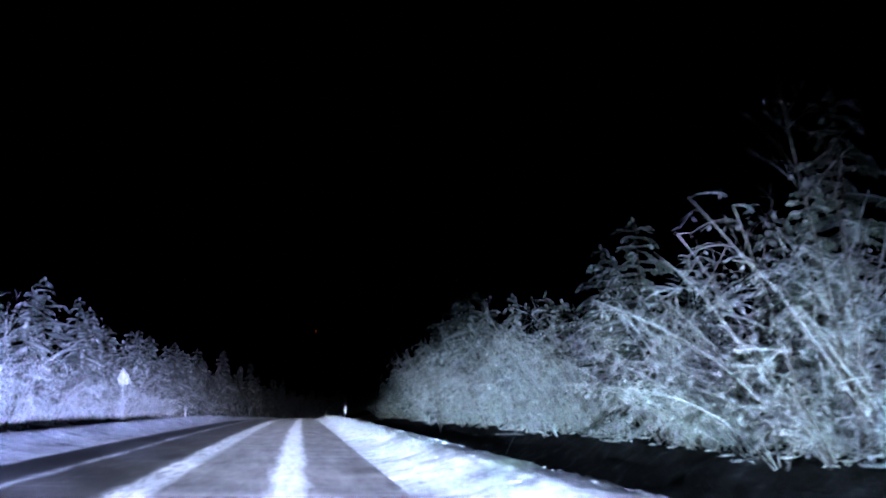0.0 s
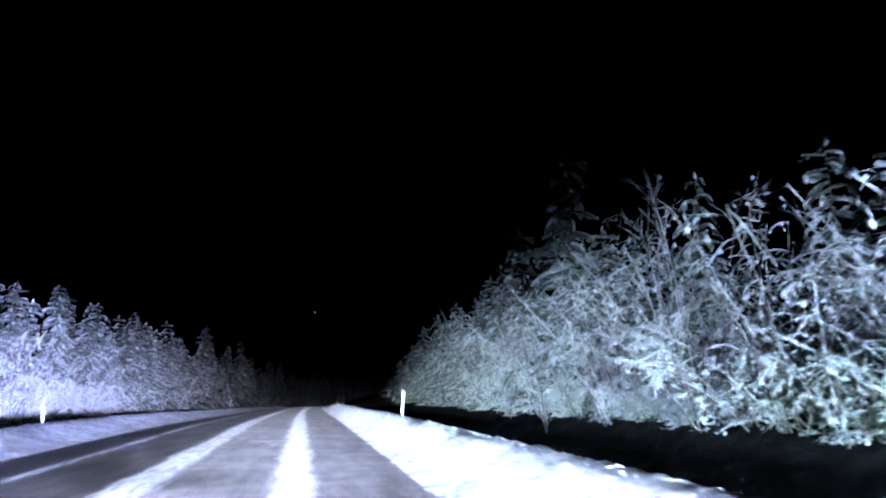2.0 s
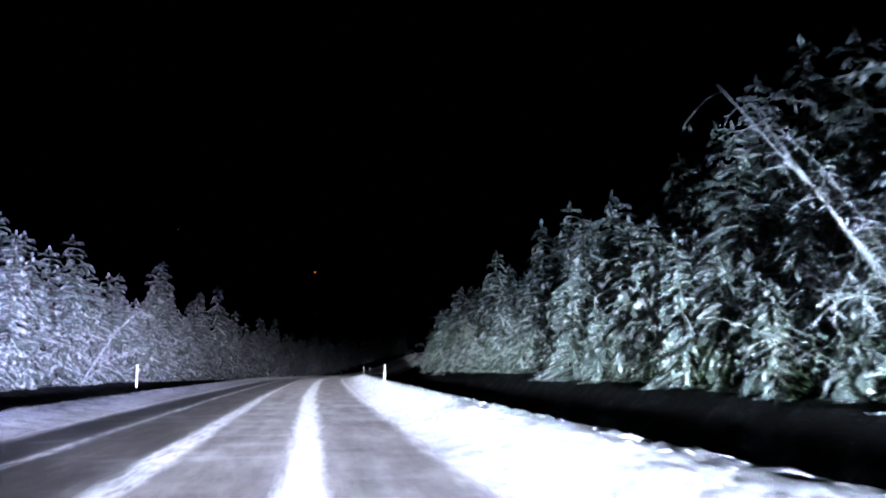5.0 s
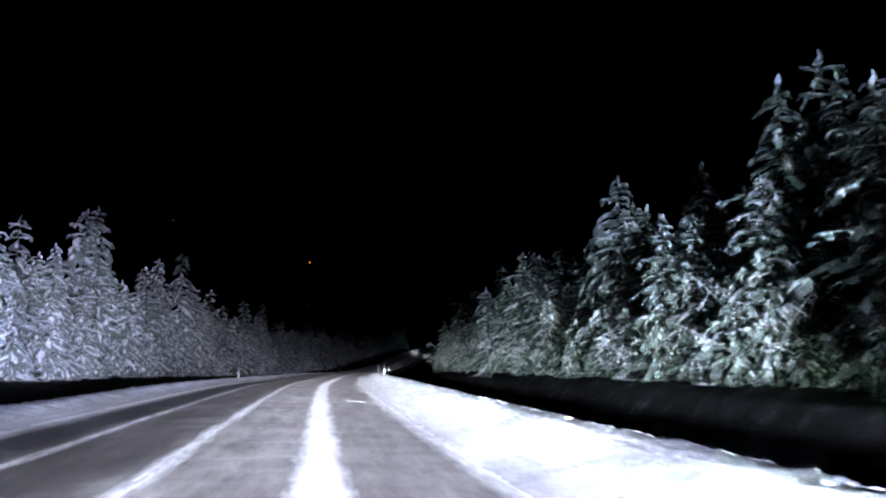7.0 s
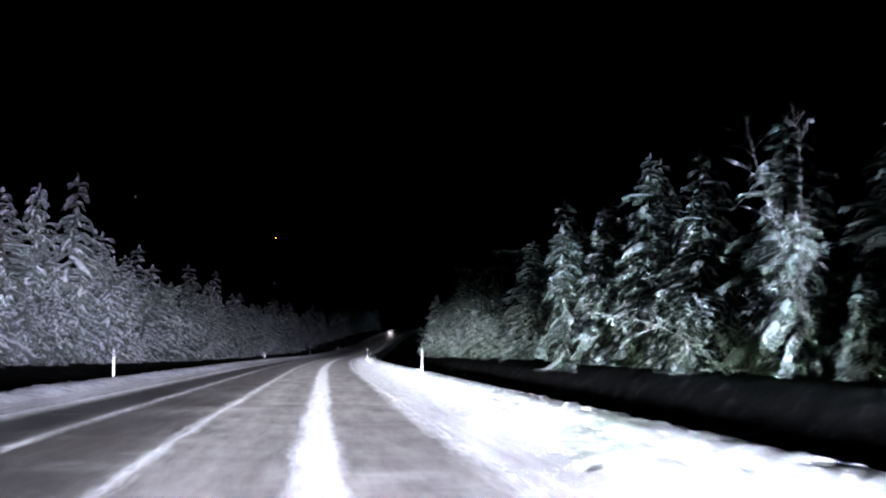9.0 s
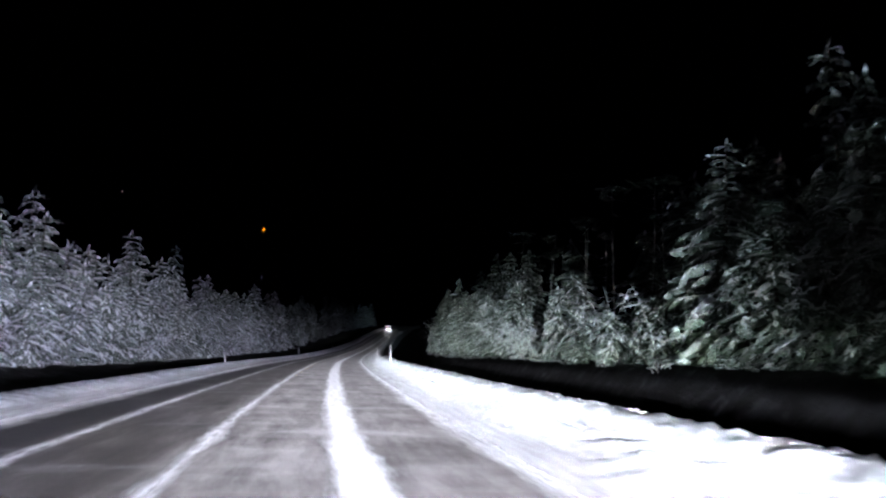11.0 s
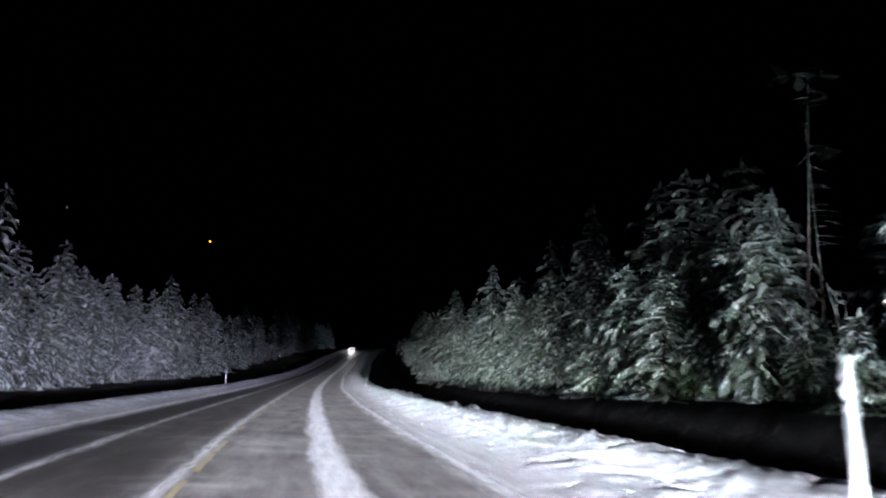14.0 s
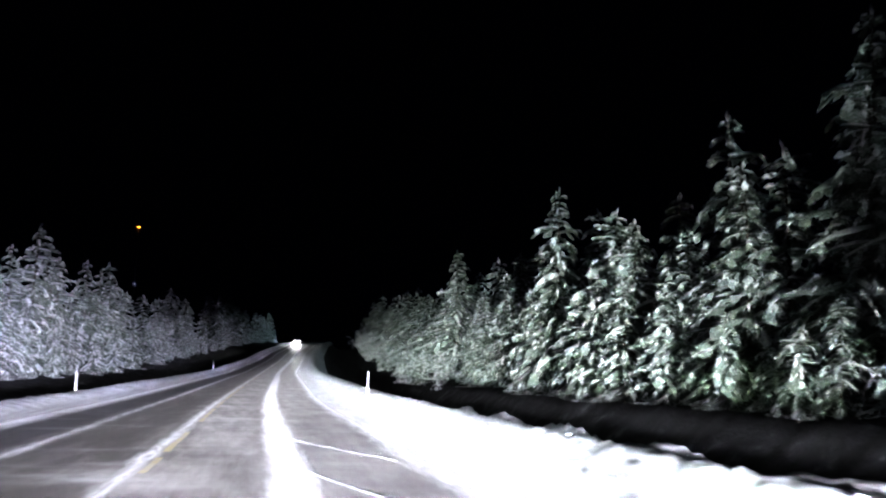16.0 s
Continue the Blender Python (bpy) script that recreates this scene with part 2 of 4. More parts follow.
def bark_material(name, dark, light, snow_amount):
    """Bark or twigs with snow caught on the upper sides."""
    m, n, l, b = material(name, rough=0.85, spec=0.15)
    f = noise_tex(n, l, 4.0, 5)
    g = noise_tex(n, l, 1.1, 3)
    bark = ramp(n, l, f, [(0.35, dark), (0.7, light)])
    geo = n.new("ShaderNodeNewGeometry")
    sep = n.new("ShaderNodeSeparateXYZ")
    l.new(geo.outputs["Normal"], sep.inputs[0])
    s = math_node(n, l, "ADD", math_node(n, l, "MULTIPLY", sep.outputs[2], 0.9), math_node(n, l, "MULTIPLY", g, 1.2))
    s = math_node(n, l, "DIVIDE", math_node(n, l, "SUBTRACT", s, 1.0 - snow_amount), 0.35, True)
    l.new(mix_color(n, l, s, bark, (0.8, 0.83, 0.84)), b.inputs["Base Color"])
    bump(n, l, b, f, 0.5, 0.02)
    return m


SPRUCE_BARK = bark_material("spruce_bark", (0.03, 0.025, 0.02), (0.1, 0.085, 0.07), 0.15)
PINE_BARK = bark_material("pine_bark", (0.05, 0.046, 0.042), (0.13, 0.125, 0.12), 0.3)
BIRCH_BARK = bark_material("pale_bark", (0.06, 0.05, 0.045), (0.3, 0.28, 0.26), 0.35)
TWIG = bark_material("snowy_twigs", (0.03, 0.025, 0.022), (0.1, 0.085, 0.07), 0.4)


def paint(name, base, rough, wear, scale, metal=0.0):
    m, n, l, b = material(name, base, rough, 0.4)
    b.inputs["Metallic"].default_value = metal
    f = noise_tex(n, l, scale, 5)
    l.new(ramp(n, l, f, [(0.35, wear), (0.6, base)]), b.inputs["Base Color"])
    bump(n, l, b, f, 0.15, 0.004)
    return m


def needle_material():
    m, n, l, b = material("spruce_needles", rough=0.7, spec=0.2)
    f = noise_tex(n, l, 18.0, 5, 0.7)
    info = n.new("ShaderNodeObjectInfo")
    green = ramp(n, l, f, [(0.34, (0.015, 0.024, 0.014)), (0.46, (0.07, 0.09, 0.07)), (0.54, (0.26, 0.29, 0.27)), (0.64, (0.58, 0.61, 0.6))])
    tint = mix_color(n, l, math_node(n, l, "MULTIPLY", info.outputs["Random"], 0.4), green, (0.03, 0.04, 0.02))
    l.new(tint, b.inputs["Base Color"])
    return m


NEEDLES = needle_material()
PINE_NEEDLES = paint("pine_needles", (0.022, 0.03, 0.02), 0.85, (0.01, 0.014, 0.009), 9.0)
POST_WHITE = paint("white_plastic", (0.8, 0.82, 0.82), 0.45, (0.62, 0.64, 0.64), 14.0)
POST_BLACK = paint("black_plastic", (0.03, 0.03, 0.033), 0.5, (0.06, 0.06, 0.06), 14.0)
REFLECTOR = paint("reflector_plastic", (0.85, 0.87, 0.9), 0.15, (0.75, 0.77, 0.8), 30.0)
SIGN_GREY = paint("sheet_aluminium", (0.3, 0.31, 0.32), 0.55, (0.22, 0.23, 0.24), 6.0, 0.1)
GALVANISED = paint("galvanised_steel", (0.55, 0.56, 0.58), 0.55, (0.32, 0.33, 0.35), 9.0, 0.1)
YELLOW = paint("worn_yellow_marking", (0.46, 0.4, 0.22), 0.6, (0.4, 0.38, 0.32), 3.0)


def glowing(name, color, strength):
    m, n, l, b = material(name, (0.1, 0.1, 0.1))
    b.inputs["Emission Color"].default_value = (*color, 1)
    b.inputs["Emission Strength"].default_value = strength
    return m


# ---------------------------------------------------------------- mesh helpers
def mesh_of(name, verts, faces, mat, smooth=True, uvs=None):
    me = bpy.data.meshes.new(name)
    me.from_pydata([tuple(map(float, v)) for v in verts], [], faces)
    me.materials.append(mat)
    if smooth:
        me.polygons.foreach_set("use_smooth", [True] * len(me.polygons))
    if uvs is not None:
        layer = me.uv_layers.new(name="UVMap")
        idx = np.zeros(len(me.loops), dtype=np.int32)
        me.loops.foreach_get("vertex_index", idx)
        layer.data.foreach_set("uv", np.asarray(uvs, dtype=np.float32)[idx].ravel())
    me.update()
    return me


def part(name, me, parent, label=""):
    ob = new(name, me)
    ob.parent = parent
    return tagged(ob, label)


def bm_mesh(name, bm, mat):
    me = bpy.data.meshes.new(name)
    bm.to_mesh(me)
    bm.free()
    me.materials.append(mat)
    return me


def box(bm, size, at, bevel=0.0):
    r = bmesh.ops.create_cube(bm, size=1.0, matrix=Matrix.Translation(at) @ Matrix.Diagonal((*size, 1)))
    if bevel:
        edges = list({e for v in r["verts"] for e in v.link_edges})
        bmesh.ops.bevel(bm, geom=edges, offset=bevel, segments=2, affect="EDGES", profile=0.5)
    return bm


class Soup:
    """Vertices and faces gathered for one mesh."""

    def __init__(self):
        self.v, self.f = [], []

    def tube(self, pts, radii, sides):
        base = len(self.v)
        for i, p in enumerate(pts):
            d = (pts[min(i + 1, len(pts) - 1)] - pts[max(i - 1, 0)]).normalized()
            a = d.orthogonal().normalized()
            b = d.cross(a)
            for k in range(sides):
                w = 2 * math.pi * k / sides
                self.v.append(p + (a * math.cos(w) + b * math.sin(w)) * radii[i])
        for i in range(len(pts) - 1):
            for k in range(sides):
                k2 = (k + 1) % sides
                self.f.append((base + i * sides + k, base + i * sides + k2, base + (i + 1) * sides + k2, base + (i + 1) * sides + k))

    def spindle(self, a, b, sag, r):
        """A short twig coated with snow: a bent three-sided spindle from a to b."""
        base = len(self.v)
        c = (a + b) * 0.5 - Vector((0, 0, sag))
        d = (b - a).normalized()
        s = d.orthogonal().normalized()
        t = d.cross(s)
        self.v += [a, c + s * r, c - s * r * 0.5 + t * r * 0.87, c - s * r * 0.5 - t * r * 0.87, b]
        for k in range(3):
            k2 = (k + 1) % 3
            self.f += [(base, base + 1 + k, base + 1 + k2), (base + 4, base + 1 + k2, base + 1 + k)]

    def lump(self, a, b, r, rnd):
        """A hanging clump of snow from a to b."""
        base = len(self.v)
        d = (b - a).normalized()
        s = d.orthogonal().normalized()
        t = d.cross(s)
        c = a.lerp(b, rnd.uniform(0.4, 0.6))
        self.v.append(a)
        self.v += [c + (s * i + t * j) * r * rnd.uniform(0.7, 1.3) for i, j in ((1, 0), (-0.5, 0.87), (-0.5, -0.87))]
        self.v.append(b)
        for k in range(3):
            k2 = (k + 1) % 3
            self.f += [(base, base + 1 + k2, base + 1 + k), (base + 4, base + 1 + k, base + 1 + k2)]

    def paw(self, base, way, length, width, sag, rnd):
        """A drooping lobe of snow lying on a twig: rounded on top, ragged at its edges, hanging at the tip."""
        n = len(self.v)
        d = way.normalized()
        side = d.cross(Vector((0, 0, 1)))
        side = side.normalized() if side.length > 0.05 else Vector((1, 0, 0))
        if length < 0.34:
            p = base + d * length * rnd.uniform(0.4, 0.65) - Vector((0, 0, sag * 0.3 * length))
            l, r, t = (width * rnd.uniform(0.6, 1.3) for _ in range(3))
            self.v += [base, p - side * l - Vector((0, 0, l * 0.6)), p + Vector((0, 0, t * 0.5)), p + side * r - Vector((0, 0, r * 0.6)), base + d * length - Vector((0, 0, sag * length))]
            self.f += [(n, n + 2, n + 1), (n, n + 3, n + 2), (n + 1, n + 2, n + 4), (n + 2, n + 3, n + 4)]
            return
        for f, w in ((0.0, 0.6), (0.55, 1.0)):
            p = base + d * length * f - Vector((0, 0, sag * f * f * length))
            l, r, t = (width * w * rnd.uniform(0.6, 1.25) for _ in range(3))
            self.v += [p - side * l - Vector((0, 0, l * rnd.uniform(0.3, 0.9))), p + Vector((0, 0, t * 0.45)) + side * (l - r) * 0.2, p + side * r - Vector((0, 0, r * rnd.uniform(0.3, 0.9)))]
        self.v.append(base + d * length - Vector((0, 0, sag * length * rnd.uniform(0.9, 1.4))))
        self.f += [(n, n + 1, n + 4, n + 3), (n + 1, n + 2, n + 5, n + 4), (n + 3, n + 4, n + 6), (n + 4, n + 5, n + 6)]

    def fan(self, base, way, length, width, sag, rnd):
        """A ragged flat spray of dark needles under a lobe of snow."""
        n = len(self.v)
        d = way.normalized()
        side = d.cross(Vector((0, 0, 1)))
        side = side.normalized() if side.length > 0.05 else Vector((1, 0, 0))
        for f, w in ((0.0, 0.5), (0.55, 1.0)):
            p = base + d * length * f - Vector((0, 0, sag * f * f * length))
            l, r = width * w * rnd.uniform(0.6, 1.5), width * w * rnd.uniform(0.6, 1.5)
            self.v += [p - side * l - Vector((0, 0, l * rnd.uniform(0.4, 1.2))), p + side * r - Vector((0, 0, r * rnd.uniform(0.4, 1.2)))]
        self.v.append(base + d * length - Vector((0, 0, sag * length * 1.2)))
        self.f += [(n, n + 1, n + 3, n + 2), (n + 2, n + 3, n + 4)]

    def spike(self, a, b, r):
        """A tapering three-sided twig from a to its tip b."""
        base = len(self.v)
        d = (b - a).normalized()
        s = d.orthogonal().normalized() * r
        t = d.cross(s)
        self.v += [a + s, a - s * 0.5 + t * 0.87, a - s * 0.5 - t * 0.87, b]
        self.f += [(base, base + 1, base + 3), (base + 1, base + 2, base + 3), (base + 2, base, base + 3)]

    def strip(self, rows):
        """Rows of equally many points, joined by quads."""
        base, w = len(self.v), len(rows[0])
        for r in rows:
            self.v.extend(r)
        for i in range(len(rows) - 1):
            for k in range(w - 1):
                a = base + i * w + k
                self.f.append((a, a + 1, a + w + 1, a + w))

    def rest(self, rnd):
        """Lays on the ground what would hang below it."""
        for v in self.v:
            if v.z < 0.0:
                v.z = rnd.uniform(-0.05, 0.08)

    def mesh(self, name, mat):
        return mesh_of(name, self.v, self.f, mat)


# ---------------------------------------------------------------- ground, road and banks
PROFILE_U = [-900, -300, -120, -60, -30, -22, -17, -14, -11, -9, -7.2, -6.4, -5.4, 0, 5.4, 6.3, 7.2, 8.5, 10.5, 13, 14.6, 16.0, 17.4, 20.5, 24, 40, 80, 200, 900]
PROFILE_Z = [4, 3, 1.6, 0.7, 0.3, 0.0, -0.4, -0.95, -1.9, -1.8, -1.25, -0.6, -0.3, -0.3, -0.3, -0.3, -0.9, -2.0, -2.7, -2.8, -2.35, -1.35, -0.5, -0.15, 0.05, 0.6, 1.4, 3, 4]


def ground_height(u, y):
    """The verge's height beside the road; on the right the forest floor rises above the ditch further along."""
    if u > 0:
        rise = float(np.interp(y, [60, 80, 120, 160, 230, 270, 300, 340], [0.1, 0.15, 0.5, 0.9, 1.1, 1.15, 0.7, 0.5]))
    else:
        rise = float(np.interp(y, [80, 130, 200, 260], [0.1, 0.45, 0.45, 0.1]))
    k = min(1.0, max(0.0, (abs(u) - 14.8) / 2.6))
    return float(np.interp(u, PROFILE_U, PROFILE_Z)) + rise * k * k * (3 - 2 * k)


def sheet(name, ys, us, height, mat, lumps, scale, kind="structure", label="", uv=False):
    verts, uvs = [], []
    for y in ys:
        k = float(np.interp(y, GY, WK))
        for u in us:
            x, yy, z = road_at(y, u * (k if uv is True else 1.0))
            p = Vector((float(x), float(yy), float(z) + height(u, y)))
            if lumps:
                p.z += lumps(u, y) * noise.fractal(p * scale, 0.9, 2.1, 4)
            verts.append(p)
            uvs.append((u, y))
    w = len(us)
    faces = [(i * w + k, i * w + k + 1, (i + 1) * w + k + 1, (i + 1) * w + k) for i in range(len(ys) - 1) for k in range(w - 1)]
    return tagged(new(name, mesh_of(name, verts, faces, mat, uvs=uvs if uv else None)), label, kind=kind)


ground_us = sorted(set(PROFILE_U) | {14.8, 15.1, 15.7, 16.3, -15.1, -15.9, -16.3, -20, -15.5, -12.5, -10, -8, -6.8, 6.8, 7.8, 9.5, 11.7, 13.6, 15.4, 16.7, 18.2, 19.2, 30})
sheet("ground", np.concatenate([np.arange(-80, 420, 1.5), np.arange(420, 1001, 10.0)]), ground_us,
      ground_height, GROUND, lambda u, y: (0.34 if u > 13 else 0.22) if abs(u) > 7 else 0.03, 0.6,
      label="uneven snowy verge, ditch and forest floor, coloured near-black for shade")
sheet("road", np.arange(-80, 700, 2.0), [-4.1, -3.4, -2.7, -1.8, -0.9, 0, 0.9, 1.8, 2.7, 3.4, 4.1],
      lambda u, y: 0.02 - 0.012 * abs(u), ROAD, None, 1.0, label="two-lane frosted asphalt road with snow between wheel tracks", uv=True)


def bank_height(u, y):
    a = abs(u)
    if u > 0:
        out = a
        a -= float(np.interp(y, [140, 205], [0.0, 0.5])) * min(1.0, max(0.0, (a - 3.9) / 1.2))
        h = float(np.interp(a, [3.4, 3.9, 4.4, 4.8, 5.2, 5.6, 5.9, 6.4, 7.3], [-0.06, 0.0, 0.1, 0.22, 0.35, 0.36, 0.22, -0.2, -0.75]))
        # a crack along the bank's face, and a broken outer ridge further on
        crack = float(np.interp(y, [219, 221, 232, 234], [0, 1, 1, 0])) * (0.85 + 0.15 * math.sin(y * 2.3))
        h -= 0.13 * crack * math.exp(-((out - 5.12 - 0.05 * math.sin(y * 1.9) - 0.025 * math.sin(y * 5.3)) / 0.032) ** 2)
        ridge = float(np.interp(y, [266, 268, 276, 277.5, 282, 284, 300, 303], [0, 1, 1, 0.2, 0.2, 1, 1, 0])) * (0.75 + 0.25 * math.sin(y * 1.7))
        return h + ridge * (0.42 * math.exp(-((out - 6.75) / 0.24) ** 2) - 0.24 * math.exp(-((out - 6.2) / 0.14) ** 2))
    wide = float(np.interp(a, [3.4, 3.8, 4.5, 5.0, 5.6, 6.1, 6.5, 7.0, 7.6], [-0.06, 0.0, 0.07, 0.19, 0.36, 0.38, 0.2, -0.2, -0.75]))
    low = float(np.interp(a, [3.4, 3.8, 4.35, 4.7, 5.1, 5.5, 5.8, 6.2, 6.8, 7.6], [-0.06, -0.01, 0.02, 0.11, 0.16, 0.15, 0.0, -0.4, -0.85, -1.25]))
    k = float(np.interp(y, [85, 145], [0.0, 1.0]))
    return wide + (low - wide) * k


BANK_US = [3.4, 3.65, 3.9, 4.15, 4.4, 4.65, 4.9, 4.99, 5.03, 5.06, 5.09, 5.12, 5.15, 5.18, 5.22, 5.3, 5.42, 5.55, 5.7, 5.83, 5.95, 6.05, 6.15, 6.25, 6.36, 6.5, 6.65, 6.8, 7.0, 7.4]
bank_ys = np.concatenate([np.arange(-20, 330, 0.2), np.arange(330, 620, 2.0)])


def bank_lumps(u, y):
    a = abs(u)
    rough = float(np.interp(y, [90, 220, 270], [0.9, 0.9, 1.1])) if u > 0 else 1.2
    return 0.01 if a < 4 else 0.03 * rough if a < 4.8 else 0.048 * rough if a < 5.5 else 0.075 * rough


for side, title in ((1, "snow_bank"), (-1, "snow_bank")):
    us = [side * u for u in BANK_US] if side > 0 else [-u for u in reversed(BANK_US) if round(u, 2) not in (4.99, 5.03, 5.06, 5.09, 5.15, 5.18, 5.22, 6.05, 6.25, 6.65)]
    sheet(title, bank_ys, us, bank_height, BANK, bank_lumps, 7.5, uv="plain", label="lumpy ploughed snow bank along the road edge")

# ---------------------------------------------------------------- trees
def bent(start, way, length, droop, n, rnd, wander=0.12):
    """A limb: points from start, setting out along way and sagging."""
    pts, d, p = [start.copy()], way.normalized(), start.copy()
    for i in range(n):
        d = (d + Vector((rnd.uniform(-wander, wander), rnd.uniform(-wander, wander), -droop / n + rnd.uniform(-wander, wander) * 0.6))).normalized()
        p = p + d * (length / n)
        pts.append(p.copy())
    return pts


def frond(needles, snow, pts, width, rnd, load):
    """A sagging spruce branch: a ridged, ragged fan of needles, and a pillow of snow on it."""
    n = len(pts)
    rows, top = [], []
    for i, p in enumerate(pts):
        d = (pts[min(i + 1, n - 1)] - pts[max(i - 1, 0)]).normalized()
        s = d.cross(Vector((0, 0, 1)))
        s = s.normalized() if s.length > 0.05 else Vector((1, 0, 0))
        w = width * (0.3 + 1.0 * math.sin(math.pi * min(1.0, (i + 0.7) / n))) * (0.4 if i == n - 1 else 1.0)
        l, r = w * rnd.uniform(0.4, 1.35), w * rnd.uniform(0.4, 1.35)
        rows.append([p - s * l * 0.8 - Vector((0, 0, l * rnd.uniform(0.3, 1.4))), p, p + s * r * 0.8 - Vector((0, 0, r * rnd.uniform(0.3, 1.4)))])
        t = load * width * rnd.uniform(0.25, 1.0) * (0.3 if i == 0 else 1.0)
        c = p + Vector((0, 0, 0.015))
        lift = Vector((0, 0, t))
        top.append([c - s * l * rnd.uniform(0.5, 0.85) - Vector((0, 0, l * 0.5)), c + lift + s * w * rnd.uniform(-0.25, 0.25), c + s * r * rnd.uniform(0.5, 0.85) - Vector((0, 0, r * 0.5))])
    needles.strip(rows)
    if load > 0:
        tip = pts[-1] + (pts[-1] - pts[-2]) * 0.25
        top.append([tip - Vector((0, 0, 0.03))] * 3)
        snow.strip(top)


def spruce(seed, h, count, load, low=0.03, slim=0.24, paws=6.8, size=0.82, dome=0.62):
    """A spruce: whorls of drooping boughs, each a dark spray of needles under overlapping lobes of snow."""
    rnd = random.Random(seed)
    trunk, needles, snow = Soup(), Soup(), Soup()
    lean = Vector((rnd.uniform(-0.03, 0.03), rnd.uniform(-0.03, 0.03), 0))
    axis = [Vector((0, 0, -0.3)) + (lean * h * f + Vector((0, 0, (h + 0.3) * f))) for f in (0, 0.15, 0.4, 0.7, 1.0)]
    r = 0.009 * h + 0.03
    trunk.tube(axis, [r * 1.25, r, r * 0.75, r * 0.4, 0.015], 7)
    thick = [rnd.uniform(0.75, 1.2) for _ in range(12)]
    for i in range(count):
        f = low + (0.985 - low) * (((i + rnd.uniform(0, 1)) / count) ** 1.15)
        a = i * 2.4 + rnd.uniform(-0.7, 0.7)
        length = slim * h * (1 - f) ** dome * thick[int(f * 11)] * rnd.choice((0.55, 0.75, 0.9, 1.0, 1.0, 1.1, 1.25)) + 0.18
        way = Vector((math.cos(a), math.sin(a), 0.3 - 0.65 * (1 - f) + rnd.uniform(-0.2, 0.2)))
        start = Vector((lean.x * h * f, lean.y * h * f, h * f))
        pts = bent(start, way, length, rnd.uniform(0.3, 1.1), 3, rnd, 0.1)
        frond(needles, snow, pts, 0.08 * length + 0.08, rnd, 0.22 if i % 3 == 0 else 0)
        full = load * rnd.choice((0.55, 0.8, 0.95, 1.05, 1.2, 1.5))
        n = max(3, int(length * paws + 2.5 + rnd.random()))
        for k in range(n):
            g = 2.97 if k == 0 else 3 * (1 - 0.72 * (k - rnd.random()) / n)
            j = min(2, int(g))
            along = (pts[j + 1] - pts[j]).normalized()
            turn = rnd.uniform(-0.3, 0.3) if k == 0 else (1 if k % 2 else -1) * rnd.uniform(0.25, 1.15)
            d = Matrix.Rotation(turn, 3, "Z") @ along - Vector((0, 0, rnd.uniform(0.05, 0.5)))
            base = pts[j].lerp(pts[j + 1], g - j) - d * 0.08
            reach = (0.13 + 0.1 * min(1.8, length) ** 0.7) * rnd.choice((0.5, 0.65, 0.8, 0.9, 1.0, 1.0, 1.15, 1.4, 1.8)) * size
            wide = reach * rnd.uniform(0.22, 0.4)
            sag = rnd.uniform(0.15, 0.8)
            if k % 3 == 0:
                needles.fan(base - Vector((0, 0, 0.05)), d, reach * 1.6, wide * 2.2, sag, rnd)
            if rnd.random() < 0.9 * min(1.0, full + 0.2):
                snow.paw(base + Vector((0, 0, 0.02)), d, reach, wide * min(1.25, 0.35 + 0.65 * full), sag, rnd)
    tip = Vector((lean.x * h, lean.y * h, h))
    snow.paw(tip - Vector((0, 0, 0.35)), Vector((rnd.uniform(-0.3, 0.3), rnd.uniform(-0.3, 0.3), 1)), 0.55, 0.1, 0.1, rnd)
    needles.rest(rnd)
    snow.rest(rnd)
    return [("trunk", trunk.mesh("trunk", SPRUCE_BARK)), ("crown", needles.mesh("crown", NEEDLES)), ("snow", snow.mesh("snow", BRANCH_SNOW))]


